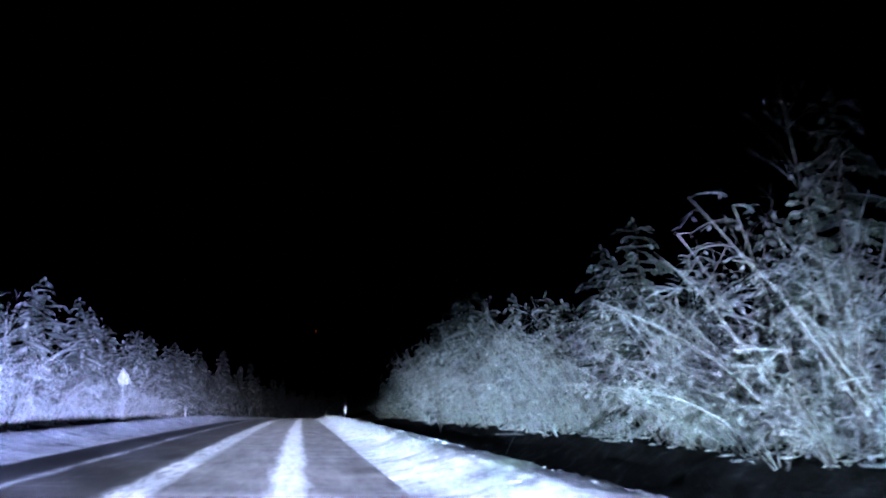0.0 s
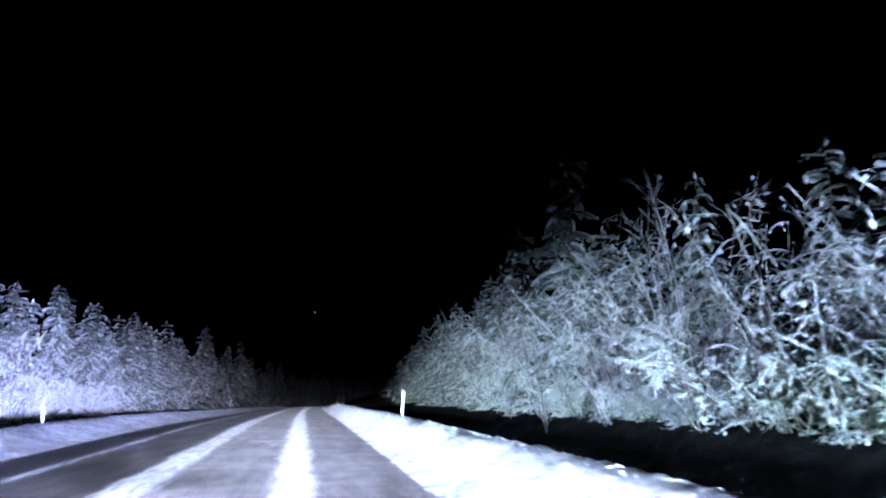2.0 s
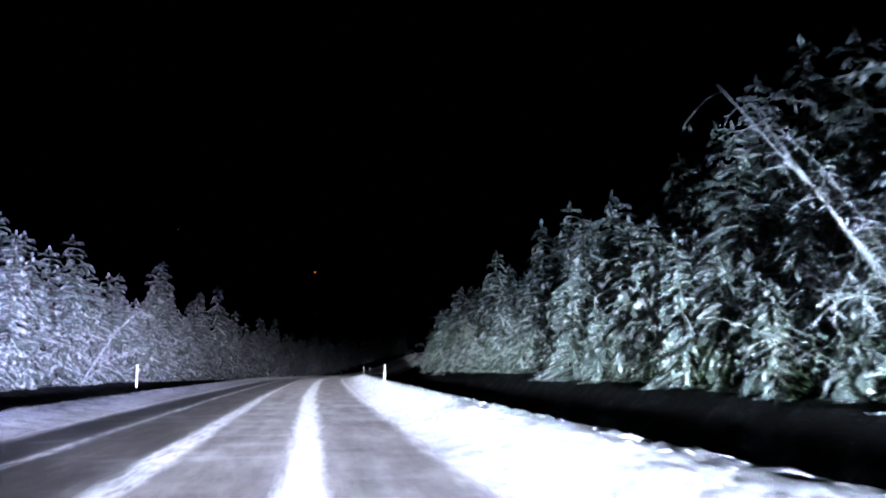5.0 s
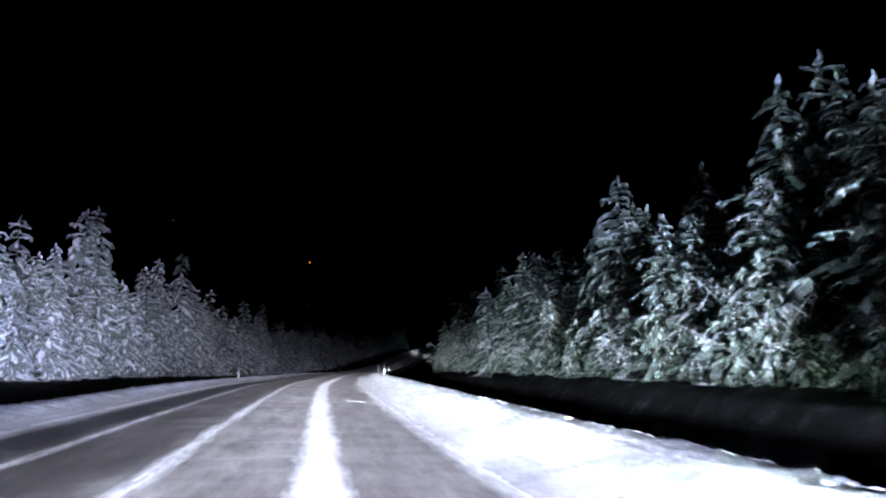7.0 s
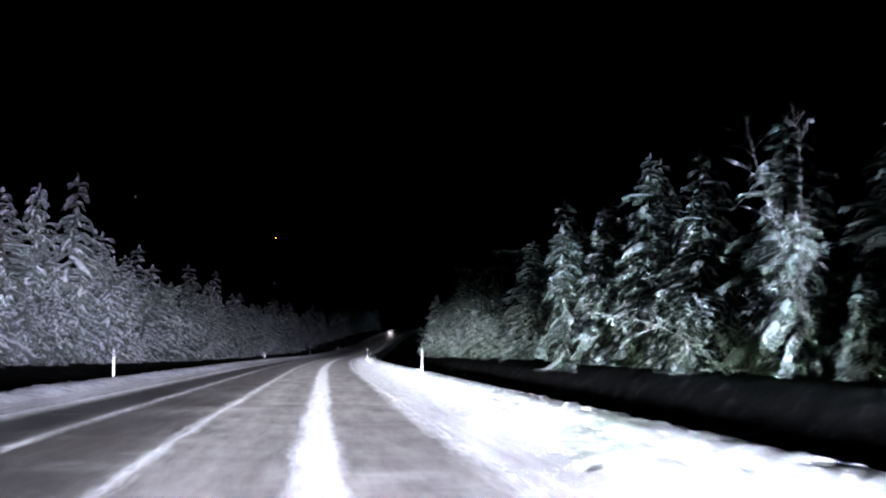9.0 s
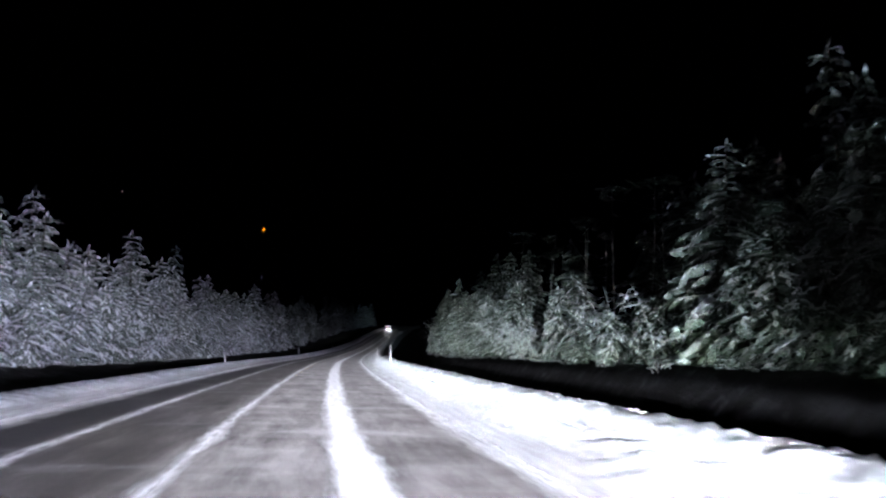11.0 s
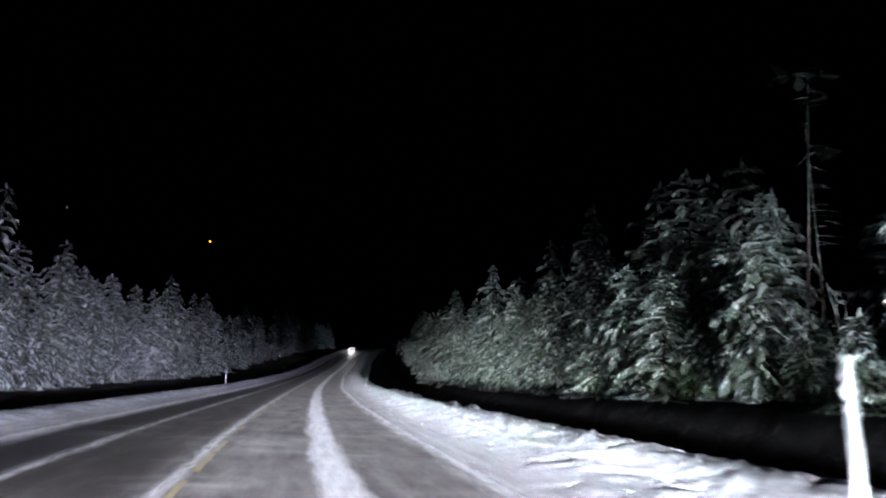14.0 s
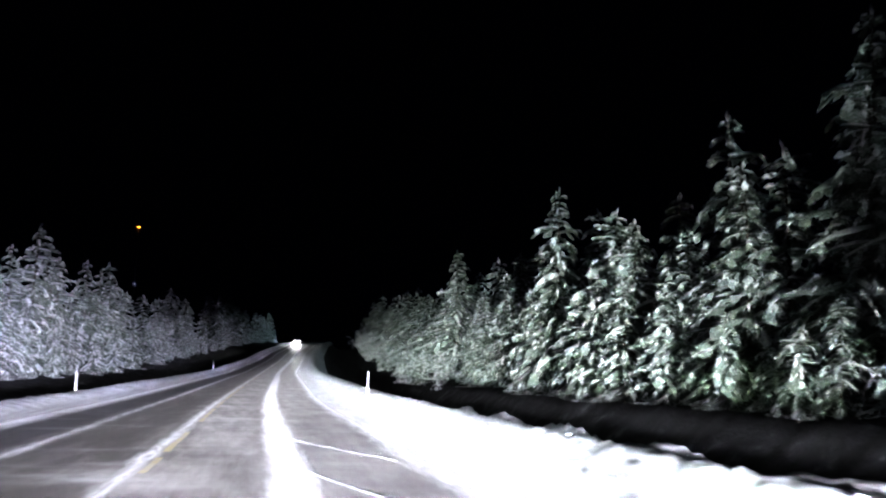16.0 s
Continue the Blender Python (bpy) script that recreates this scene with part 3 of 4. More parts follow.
def leafless(seed, h, limbs, twigs, arch, stems=1, spread=0.25, thick=1.0, rise=0.4, clump=0.08, bend=0.2):
    """A bare broadleaved tree or shrub, its twigs bent and coated with snow."""
    rnd = random.Random(seed)
    trunk, crown, snow = Soup(), Soup(), Soup()
    for st in range(stems):
        a = rnd.uniform(0, 6.283)
        out = spread * rnd.uniform(0.3, 1.3) if stems > 1 else rnd.uniform(0, 0.08)
        way = Vector((math.cos(a) * out, math.sin(a) * out, 1.0))
        hh = h * (rnd.uniform(0.55, 1.0) if stems > 1 else 1.0)
        axis = bent(Vector((math.cos(a) * 0.15, math.sin(a) * 0.15, -0.25)) if stems > 1 else Vector((0, 0, -0.25)), way, hh,
                    bend * rnd.uniform(0.2, 1.4), 9, rnd, 0.05)
        r = 0.0045 * hh + 0.01
        trunk.tube(axis, [r * (1.15 - 1.05 * i / 9) for i in range(10)], 4)
        for i in range(limbs):
            f = 0.06 + 0.92 * rnd.random() ** 1.25
            k = min(8, int(f * 9))
            p = axis[k].lerp(axis[k + 1], f * 9 - k)
            b = rnd.uniform(0, 6.283)
            length = (0.4 + hh * rnd.uniform(0.12, 0.3)) * (1.12 - 0.72 * f)
            limb = bent(p, Vector((math.cos(b), math.sin(b), rise + rnd.uniform(-0.5, 0.6))), length, arch * rnd.uniform(0.6, 1.6), 4, rnd, 0.14)
            lr = 0.006 + 0.0045 * length
            crown.tube(limb, [lr, lr * 0.85, lr * 0.7, lr * 0.5, 0.005], 3)
            if rnd.random() < 0.35:
                for q0, q1 in zip(limb[:-1], limb[1:]):
                    snow.spindle(q0 + Vector((0, 0, lr)), q1 + Vector((0, 0, lr)), -0.006, lr + 0.005)
            for j in range(max(4, int(twigs * length / (0.22 * hh + 0.3)))):
                g = rnd.uniform(0.05, 1.0)
                k = min(3, int(g * 4))
                q = limb[k].lerp(limb[k + 1], g * 4 - k)
                d = (limb[k + 1] - limb[k]).normalized() + Vector((rnd.uniform(-0.9, 0.9), rnd.uniform(-0.9, 0.9), rnd.uniform(-0.6, 0.6)))
                e = q + d.normalized() * (length * rnd.uniform(0.18, 0.5) + 0.2)
                to = snow if rnd.random() < 0.42 else crown
                to.spike(q, e, rnd.uniform(0.008, 0.016) * thick)
                for m in range(rnd.choice((0, 1, 2))):
                    p0 = q.lerp(e, rnd.uniform(0.2, 0.8))
                    to.spike(p0, p0 + (d.normalized() + Vector((rnd.uniform(-1, 1), rnd.uniform(-1, 1), rnd.uniform(-0.8, 0.5)))).normalized() * rnd.uniform(0.12, 0.3), rnd.uniform(0.006, 0.012) * thick)
                if rnd.random() < clump:
                    p0 = q.lerp(e, rnd.uniform(0.2, 0.9))
                    r = rnd.uniform(0.025, 0.075)
                    snow.lump(p0, p0 + Vector((rnd.uniform(-0.6, 0.6), rnd.uniform(-0.6, 0.6), -1)).normalized() * (r * 2 + rnd.uniform(0.02, 0.12)), r, rnd)
    return [("trunk", trunk.mesh("trunk", BIRCH_BARK)), ("crown", crown.mesh("crown", TWIG)), ("snow", snow.mesh("snow", TREE_SNOW))]


def bush(seed, h, stems, spread, bend, twigs):
    """A roadside bush bowed under the snow: arching stems with a ridge of snow on top and lobes hanging along them."""
    rnd = random.Random(seed)
    trunk, crown, snow = Soup(), Soup(), Soup()
    for st in range(stems):
        a = 2.4 * st + rnd.uniform(-0.8, 0.8)
        out = spread * rnd.uniform(0.3, 1.3)
        start = Vector((math.cos(a) * 0.25, math.sin(a) * 0.25, -0.2))
        axis = bent(start, Vector((math.cos(a) * out, math.sin(a) * out, 1.0)), h * rnd.uniform(0.55, 1.0), bend * rnd.uniform(0.5, 1.4), 8, rnd, 0.1)
        r = 0.003 * h + 0.01
        trunk.tube(axis, [r * (1.15 - 0.9 * i / 8) for i in range(9)], 4)
        load = rnd.uniform(0.5, 1.3)
        ridge = min(0.045, 0.014 + 0.005 * h) * load * rnd.choice((0.25, 0.4, 0.75))
        snow.tube([p + Vector((0, 0, r + ridge * 0.4)) for p in axis[1:]], [ridge * rnd.uniform(0.75, 1.2) * (1.1 - 0.6 * i / 7) for i in range(8)], 4)
        for i in range(twigs):
            f = 0.08 + 0.92 * rnd.random()
            k = min(7, int(f * 8))
            p = axis[k].lerp(axis[k + 1], f * 8 - k)
            b = rnd.uniform(0, 6.283)
            d = Vector((math.cos(b), math.sin(b), rnd.uniform(-0.7, 0.9)))
            reach = rnd.uniform(0.4, 1.1) * (0.5 + 0.11 * h)
            limb = bent(p, d, reach, rnd.uniform(0.7, 1.7), 4, rnd, 0.2)
            if rnd.random() < 0.65:
                t = rnd.uniform(0.011, 0.026) * load
                snow.tube(limb, [t * 0.8, t, t * 1.1, t, t * 0.4], 3)
            else:
                crown.tube(limb, [0.012, 0.01, 0.008, 0.006, 0.003], 3)
            for m in range(6):
                g = rnd.uniform(0.1, 0.98) * 4
                k = min(3, int(g))
                c = limb[k].lerp(limb[k + 1], g - k)
                e = ((limb[k + 1] - limb[k]).normalized() * 0.9 + Vector((rnd.uniform(-1, 1), rnd.uniform(-1, 1), rnd.uniform(-0.9, 0.5)))).normalized() * rnd.uniform(0.12, 0.5)
                if rnd.random() < 0.7:
                    snow.spindle(c, c + e, -e.length * rnd.uniform(0.02, 0.14), rnd.uniform(0.009, 0.021) * load)
                else:
                    crown.spike(c, c + e, 0.008)
                if m % 2:
                    lump = rnd.uniform(0.06, 0.17)
                    snow.paw(c + e * rnd.random(), e, lump, (lump * rnd.uniform(0.2, 0.4) + 0.01) * load, rnd.uniform(0.1, 0.6), rnd)
    crown.rest(rnd)
    snow.rest(rnd)
    return [("stem", trunk.mesh("stem", BIRCH_BARK)), ("crown", crown.mesh("crown", TWIG)), ("snow", snow.mesh("snow", TREE_SNOW))]


def pine(seed, h):
    """A tall forest pine: bare stem with dead limbs, and a dark crown on top."""
    rnd = random.Random(seed)
    trunk, needles, snow = Soup(), Soup(), Soup()
    axis = bent(Vector((0, 0, -0.3)), Vector((rnd.uniform(-0.03, 0.03), rnd.uniform(-0.03, 0.03), 1)), h, 0.0, 8, rnd, 0.015)
    r = 0.005 * h
    trunk.tube(axis, [r * (1.1 - 0.95 * i / 8) for i in range(9)], 7)
    for i in range(18):
        f = rnd.uniform(0.25, 0.98) ** 0.5
        k = min(7, int(f * 8))
        p = axis[k].lerp(axis[k + 1], f * 8 - k)
        a = rnd.uniform(0, 6.283)
        live = f > 0.9
        length = h * (0.09 * (1.25 - f) + 0.025) * rnd.uniform(0.7, 1.2)
        limb = bent(p, Vector((math.cos(a), math.sin(a), 0.35 if live else 0.05)), length, 0.6, 4, rnd, 0.12)
        trunk.tube(limb, [0.015, 0.012, 0.009, 0.006, 0.003], 3)
        if live:
            for j in range(3):
                q = limb[rnd.choice((2, 3, 4))]
                d = Vector((rnd.uniform(-1, 1), rnd.uniform(-1, 1), rnd.uniform(-0.2, 0.4)))
                frond(needles, snow, bent(q, d, rnd.uniform(0.4, 0.8), 0.5, 3, rnd, 0.1), 0.2, rnd, 0.0)
    return [("trunk", trunk.mesh("trunk", PINE_BARK)), ("crown", needles.mesh("crown", PINE_NEEDLES))]


def tree_thing(name, parts, label, group):
    root = tagged(new(name), label, name.replace("_", " "), group)
    for n, me in parts:
        tagged(part(n, me, root), kind="stuff" if n in ("snow", "stem") else "")
    return root


KINDS = {
    "spruce": [tree_thing("spruce_tree", spruce(11 + i, h, n, 1.0), "tall spruce tree with snow-laden drooping branches", "roadside spruces")
               for i, (h, n) in enumerate(((8.5, 82), (10.5, 90), (12.0, 98), (7.5, 76), (9.5, 86)))],
    "dark": [tree_thing("spruce_tree", spruce(21 + i, h, n, 0.3, 0.05, 0.21, 6.0, 0.7), "tall dark spruce with only traces of snow", "roadside spruces")
             for i, (h, n) in enumerate(((10.0, 84), (11.5, 92)))],
    "young": [tree_thing("young_spruce", spruce(31 + i, h, n, 1.15, 0.02, 0.28, 8.0, 0.75), "young spruce bowed under thick snow at the forest edge", "young spruces")
              for i, (h, n) in enumerate(((2.2, 42), (3.0, 48), (4.6, 62), (3.6, 54)))],
    "far": [tree_thing("forest_spruce", spruce(51 + i, h, n, 0.85, 0.1, 0.24, 3.2, 0.85), "tall snowy spruce standing back in the forest", "forest spruces")
            for i, (h, n) in enumerate(((11.0, 60), (13.0, 66), (10.0, 54)))],
    "birch": [tree_thing("birch_tree", leafless(71 + i, h, 15, 7, 0.4, 3, 0.2, 0.4, 1.5, 0.015, 0.25), "leafless birch with snow-coated twigs", "roadside birches")
              for i, h in enumerate((8.0, 10.0, 12.0, 10.5))],
    "shrub": [tree_thing("shrub", bush(91 + i, h, 7, 0.5, 0.85, 9), "leafless roadside shrub bowed under thick snow", "roadside shrubs")
              for i, h in enumerate((3.0, 4.8, 6.6, 5.6))],
    "thicket": [tree_thing("willow_thicket", bush(151 + i, h, 9, 0.4, 0.6, 15), "tall leafless willow thicket plastered with snow", "willow thickets")
                for i, h in enumerate((8.0, 9.0, 10.0))],
    "bowed": [tree_thing("bowed_birch", bush(131 + i, h, n, 0.35, 2.3, 16), "young birch bent to an arch under snow", "bowed birches")
              for i, (h, n) in enumerate(((6.5, 2), (7.5, 2), (5.5, 3)))],
    "pine": [tree_thing("pine_tree", pine(111 + i, h), "tall slender pine with a bare trunk and dark crown", "forest pines") for i, h in enumerate((12.0, 14.0, 13.0))],
}
USED = {k: [False] * len(v) for k, v in KINDS.items()}


def ground_z(u, y, z):
    return float(z) + ground_height(u, y)


def plant(kind, y, u, scale, rnd, lean=0.03):
    i = rnd.randrange(len(KINDS[kind]))
    x, yy, z = road_at(y, u)
    m = pose(float(x), float(yy), ground_z(u, y, z) - 0.02, rnd.uniform(-lean, lean) * 57, rnd.uniform(-lean, lean) * 57, rnd.uniform(0, 360))
    ob = KINDS[kind][i]
    if not USED[kind][i]:
        USED[kind][i] = True
    else:
        ob = copy_thing(ob, m)
    wide = scale * (rnd.uniform(1.1, 1.38) if kind in ("young", "birch", "bowed", "spruce", "dark", "far", "thicket") else rnd.uniform(1.2, 1.55))
    ob.matrix_basis = m @ Matrix.Diagonal((wide, wide, scale * rnd.uniform(0.9, 1.1), 1))
    return ob


def pick(rnd, weights):
    t = rnd.uniform(0, sum(w for _, w in weights))
    for k, w in weights:
        t -= w
        if t <= 0:
            return k
    return weights[-1][0]


def forest(side, seed):
    rnd = random.Random(seed)

    def row(y0, y1, step, u0, u1, weights, s0, s1):
        y = y0
        while y < y1:
            kind = pick(rnd, weights(y))
            smaller = 0.62 if kind == "spruce" and u0 < 17.2 else 0.88 if kind == "pine" else 1.0
            plant(kind, y, side * rnd.uniform(u0, u1), rnd.uniform(s0, s1) * smaller, rnd)
            y += step * rnd.uniform(0.7, 1.3)

    bushy = (lambda y: y < 108) if side > 0 else (lambda y: y < 125)
    pines = (lambda y: 236 < y < 274) if side > 0 else (lambda y: False)
    # bushes and young trees along the edge
    row(20, 100, 2.6, 17.0, 18.4, lambda y: [("shrub", 8), ("bowed", 1)], 0.75, 1.25)
    row(22, 118, 3.4, 18.5, 21.5, lambda y: [("birch", 5), ("shrub", 5)], 0.85, 1.15)
    row(100, 345, 1.9, 17.1, 18.5, lambda y: [("shrub", 8), ("bowed", 3)] if bushy(y) else [("shrub", 2.0 if pines(y) else 0.5), ("young", 6), ("spruce", 1.0 if side > 0 else 1.8)] if y < 281 else [("shrub", 0.9), ("young", 3), ("spruce", 5)], 0.75, 1.2)
    row(20, 140, 2.7, 17.6, 19.8, lambda y: [("birch", 2.5), ("shrub", 5), ("bowed", 2)] if bushy(y) else [("spruce", 7), ("birch", 2)], 0.6, 0.85)
    if side > 0:
        row(20, 112, 2.3, 17.8, 22.0, lambda y: [("thicket", 1)], 0.85, 1.1)
        row(92, 140, 3.6, 20.0, 23.0, lambda y: [("far", 2), ("birch", 1)], 1.1, 1.3)
    # the closed wall of the forest behind them
    row(140, 345, 3.3, 18.2, 20.4, lambda y: [("young", 3), ("pine", 3.0), ("spruce", 0.8)] if pines(y) else [("spruce", 3.2 if side > 0 and y < 272 else 7), ("dark", 3.6 if side > 0 and y < 272 else 0.6), ("birch", 0.7), ("young", 1.5)], 0.68, 0.92)
    row(22, 400, 3.3, 19.0, 22.0, lambda y: [("birch", 2), ("far", 2)] if bushy(y) else [("pine", 4.0), ("young", 1), ("dark", 1.8)] if pines(y) else [("far", 1), ("dark", 0.7 if side > 0 and y < 272 else 0.0)], 0.78, 0.98)
    row(118, 345, 12.0, 22.0, 26.0, lambda y: [("far", 1)], 0.85, 1.05)
    row(30, 130, 8.0, 23.5, 28.0, lambda y: [("far", 1), ("birch", 3)] if bushy(y) else [("far", 1)], 0.95, 1.15)
    row(345, 620, 4.6, 16.2, 18.5, lambda y: [("spruce", 3), ("young", 2)] if side < 0 else [("young", 4), ("shrub", 2)], 0.7, 0.95)
    row(400, 640, 12.0, 19.0, 22.0, lambda y: [("far", 6), ("spruce", 1)], 0.8, 1.0)
    row(440, 640, 20.0, 22.0, 30.0, lambda y: [("far", 6)], 0.9, 1.1)


forest(1, 5)
forest(-1, 6)


# trees that stand out of the forest edge: kind, variant, x, y and the height of the tip
HEIGHTS = {"spruce": (8.5, 10.5, 12.0, 7.5, 9.5), "birch": (8.0, 10.0, 12.0, 10.5), "far": (11.0, 13.0, 10.0)}
STANDING = [
    ("spruce", 2, 20.2, 121.0, 15.8), ("spruce", 1, 20.8, 170.6, 14.8), ("spruce", 4, 22.2, 172.5, 13.5), ("spruce", 0, 23.2, 205.5, 11.6), ("spruce", 3, 21.8, 208.0, 10.9),
    ("spruce", 2, 38.5, 322.5, 13.7), ("spruce", 1, 44.5, 353.0, 14.2), ("spruce", 4, 36.8, 304.5, 10.5), ("spruce", 2, 37.5, 299.0, 15.5),
    ("birch", 1, 20.7, 182.6, 9.0),
    ("spruce", 2, -17.2, 208.0, 16.6), ("spruce", 1, -17.2, 203.4, 15.4), ("spruce", 4, -12.2, 230.2, 15.3), ("spruce", 0, -14.5, 229.0, 14.0), ("spruce", 2, -20.6, 114.9, 12.0),
    ("birch", 2, -22.4, 91.3, 11.0), ("far", 1, -5.0, 316.0, 14.6), ("far", 0, -1.6, 330.0, 11.5), ("far", 2, 7.0, 359.5, 12.6),
    ("birch", 2, 17.8, 70.5, 11.5), ("birch", 3, 14.8, 84.5, 11.5),
]
for kind, i, x, y, top in STANDING:
    u = (x - float(np.interp(y, GY, CX))) * math.cos(radians(heading(y)))
    z = ground_z(u, y, float(np.interp(y, GY, HZ))) - 0.05
    s = (top - z) / HEIGHTS[kind][i] * (1.12 if kind == "birch" else 0.86 if kind == "spruce" and x > 0 else 1.0)
    w = 1.1 * s ** 0.7
    m = pose(x, y, z, 0, 0, (x * 57 + y * 91) % 360)
    copy_thing(KINDS[kind][i], m).matrix_basis = m @ Matrix.Diagonal((w, w, s, 1))
for kind, things in KINDS.items():
    for i, thing in enumerate(things):
        if not USED[kind][i]:
            for ob in (*thing.children_recursive, thing):
                bpy.data.objects.remove(ob)


# ---------------------------------------------------------------- marker posts
def marker_post(banded):
    root = tagged(new("marker_post"), "white plastic marker post with dark band in the snow bank" if banded else "plain white plastic marker post standing in the snow bank", "marker post", "marker posts")
    bm = bmesh.new()
    box(bm, (0.088, 0.05, 1.1), (0, 0, 0.35), 0.018)
    holder = part("body", bm_mesh("body", bm, POST_WHITE), root)
    if banded:
        bm = bmesh.new()
        box(bm, (0.094, 0.056, 0.16), (0, 0, 0.72), 0.018)
        holder = part("band", bm_mesh("band", bm, POST_BLACK), root, "black plastic band")
    for s in (-1, 1):
        bm = bmesh.new()
        box(bm, (0.06, 0.008, 0.11), (0, s * 0.03, 0.72), 0.003)
        part("reflector", bm_mesh("reflector", bm, REFLECTOR), holder, "white reflector")
    return root


POSTS = [(3.85, 66.0, 0.50, 4), (4.72, 127.7, 0.72, 1), (8.86, 189.9, 0.68, 0), (14.94, 250.0, 0.36, -4), (23.68, 310.3, -0.3, 1),
         (-8.26, 67.9, 0.5, 0), (-6.6, 130.7, 0.95, 1), (-2.4, 191.2, 0.5, -2), (4.0, 253.0, -0.1, -9), (13.12, 315.2, -0.4, 0), (24.16, 373.7, 0.05, 0)]
kinds = {}
for x, y, z, lean in POSTS:
    banded = x < float(np.interp(y, GY, CX))
    m = pose(x, y, z, 0, lean, -heading(y))
    if banded in kinds:
        copy_thing(kinds[banded], m)
    else:
        kinds[banded] = marker_post(banded)
        kinds[banded].matrix_basis = m


# ---------------------------------------------------------------- warning sign, seen from behind
def warning_sign():
    root = tagged(new("road_sign"), "triangular warning sign with small plate, bare grey back", "road sign")
    s = Soup()
    s.tube([Vector((0, 0, -1.2)), Vector((0, 0, 3.25))], [0.038, 0.038], 12)
    part("pole", s.mesh("pole", GALVANISED), root)
    bm = bmesh.new()
    pts = []
    for a in (90, 210, 330):
        c = Vector((0.42 * math.cos(radians(a)), 0, 2.82 + 0.42 * math.sin(radians(a))))
        for k in range(-2, 3):
            b = radians(a + k * 28)
            pts.append(c + Vector((0.06 * math.cos(b), 0, 0.06 * math.sin(b))))
    f = bm.faces.new([bm.verts.new(p + Vector((0, 0.04, 0))) for p in pts])
    r = bmesh.ops.extrude_face_region(bm, geom=[f])
    bmesh.ops.translate(bm, vec=(0, 0.012, 0), verts=[v for v in r["geom"] if isinstance(v, bmesh.types.BMVert)])
    part("triangle_plate", bm_mesh("triangle_plate", bm, SIGN_GREY), root)
    bm = bmesh.new()
    box(bm, (0.62, 0.012, 0.2), (0, 0.046, 2.4), 0.004)
    part("lower_plate", bm_mesh("lower_plate", bm, SIGN_GREY), root)
    for z in (2.72, 2.95, 2.4):
        bm = bmesh.new()
        box(bm, (0.16, 0.1, 0.035), (0, 0.0, z), 0.006)
        part("bracket", bm_mesh("bracket", bm, GALVANISED), root)
    return root


warning_sign().matrix_basis = pose(-10.75, 56.7, 0.3, 0, -2.5, 0)


# ---------------------------------------------------------------- far mast with its lamps, and a star
def mast():
    root = tagged(new("radio_mast"), "tall thin lattice radio mast with small warning lamps, far off", "mast")
    s = Soup()
    for a in (90, 210, 330):
        p = Vector((0.7 * math.cos(radians(a)), 0.7 * math.sin(radians(a)), -12))
        s.tube([p, p + Vector((0, 0, 100))], [0.015, 0.015], 5)
    for i in range(50):
        z = -12 + 2 * i
        for a in (90, 210, 330):
            p = Vector((0.7 * math.cos(radians(a)), 0.7 * math.sin(radians(a)), z))
            q = Vector((0.7 * math.cos(radians(a + 120)), 0.7 * math.sin(radians(a + 120)), z + 2))
            s.tube([p, q], [0.006, 0.006], 3)
    part("lattice", s.mesh("lattice", POST_BLACK), root)
    for name, z, r, color, e in (("top_lamp", 88.4, 0.48, (1.0, 0.34, 0.02), 0.65), ("lower_lamp", 50.4, 0.4, (0.45, 0.5, 0.9), 0.02)):
        bm = bmesh.new()
        bmesh.ops.create_uvsphere(bm, u_segments=12, v_segments=8, radius=r)
        ob = part(name, bm_mesh(name, bm, glowing(name, color, e)), root, "glowing warning lamp")
        ob.location = (0, -1.2, z)
    return root


mast().matrix_basis = pose(19.0, 860.8, 0)
bm = bmesh.new()
bmesh.ops.create_uvsphere(bm, u_segments=12, v_segments=8, radius=1.8)
star = tagged(new("star", bm_mesh("star", bm, glowing("starlight", (0.9, 0.9, 1.0), 0.05))), "single small bright star in the black sky", "star")
star.location = Vector((-14694.5, 111928.0, 17889.8)).normalized() * 4400


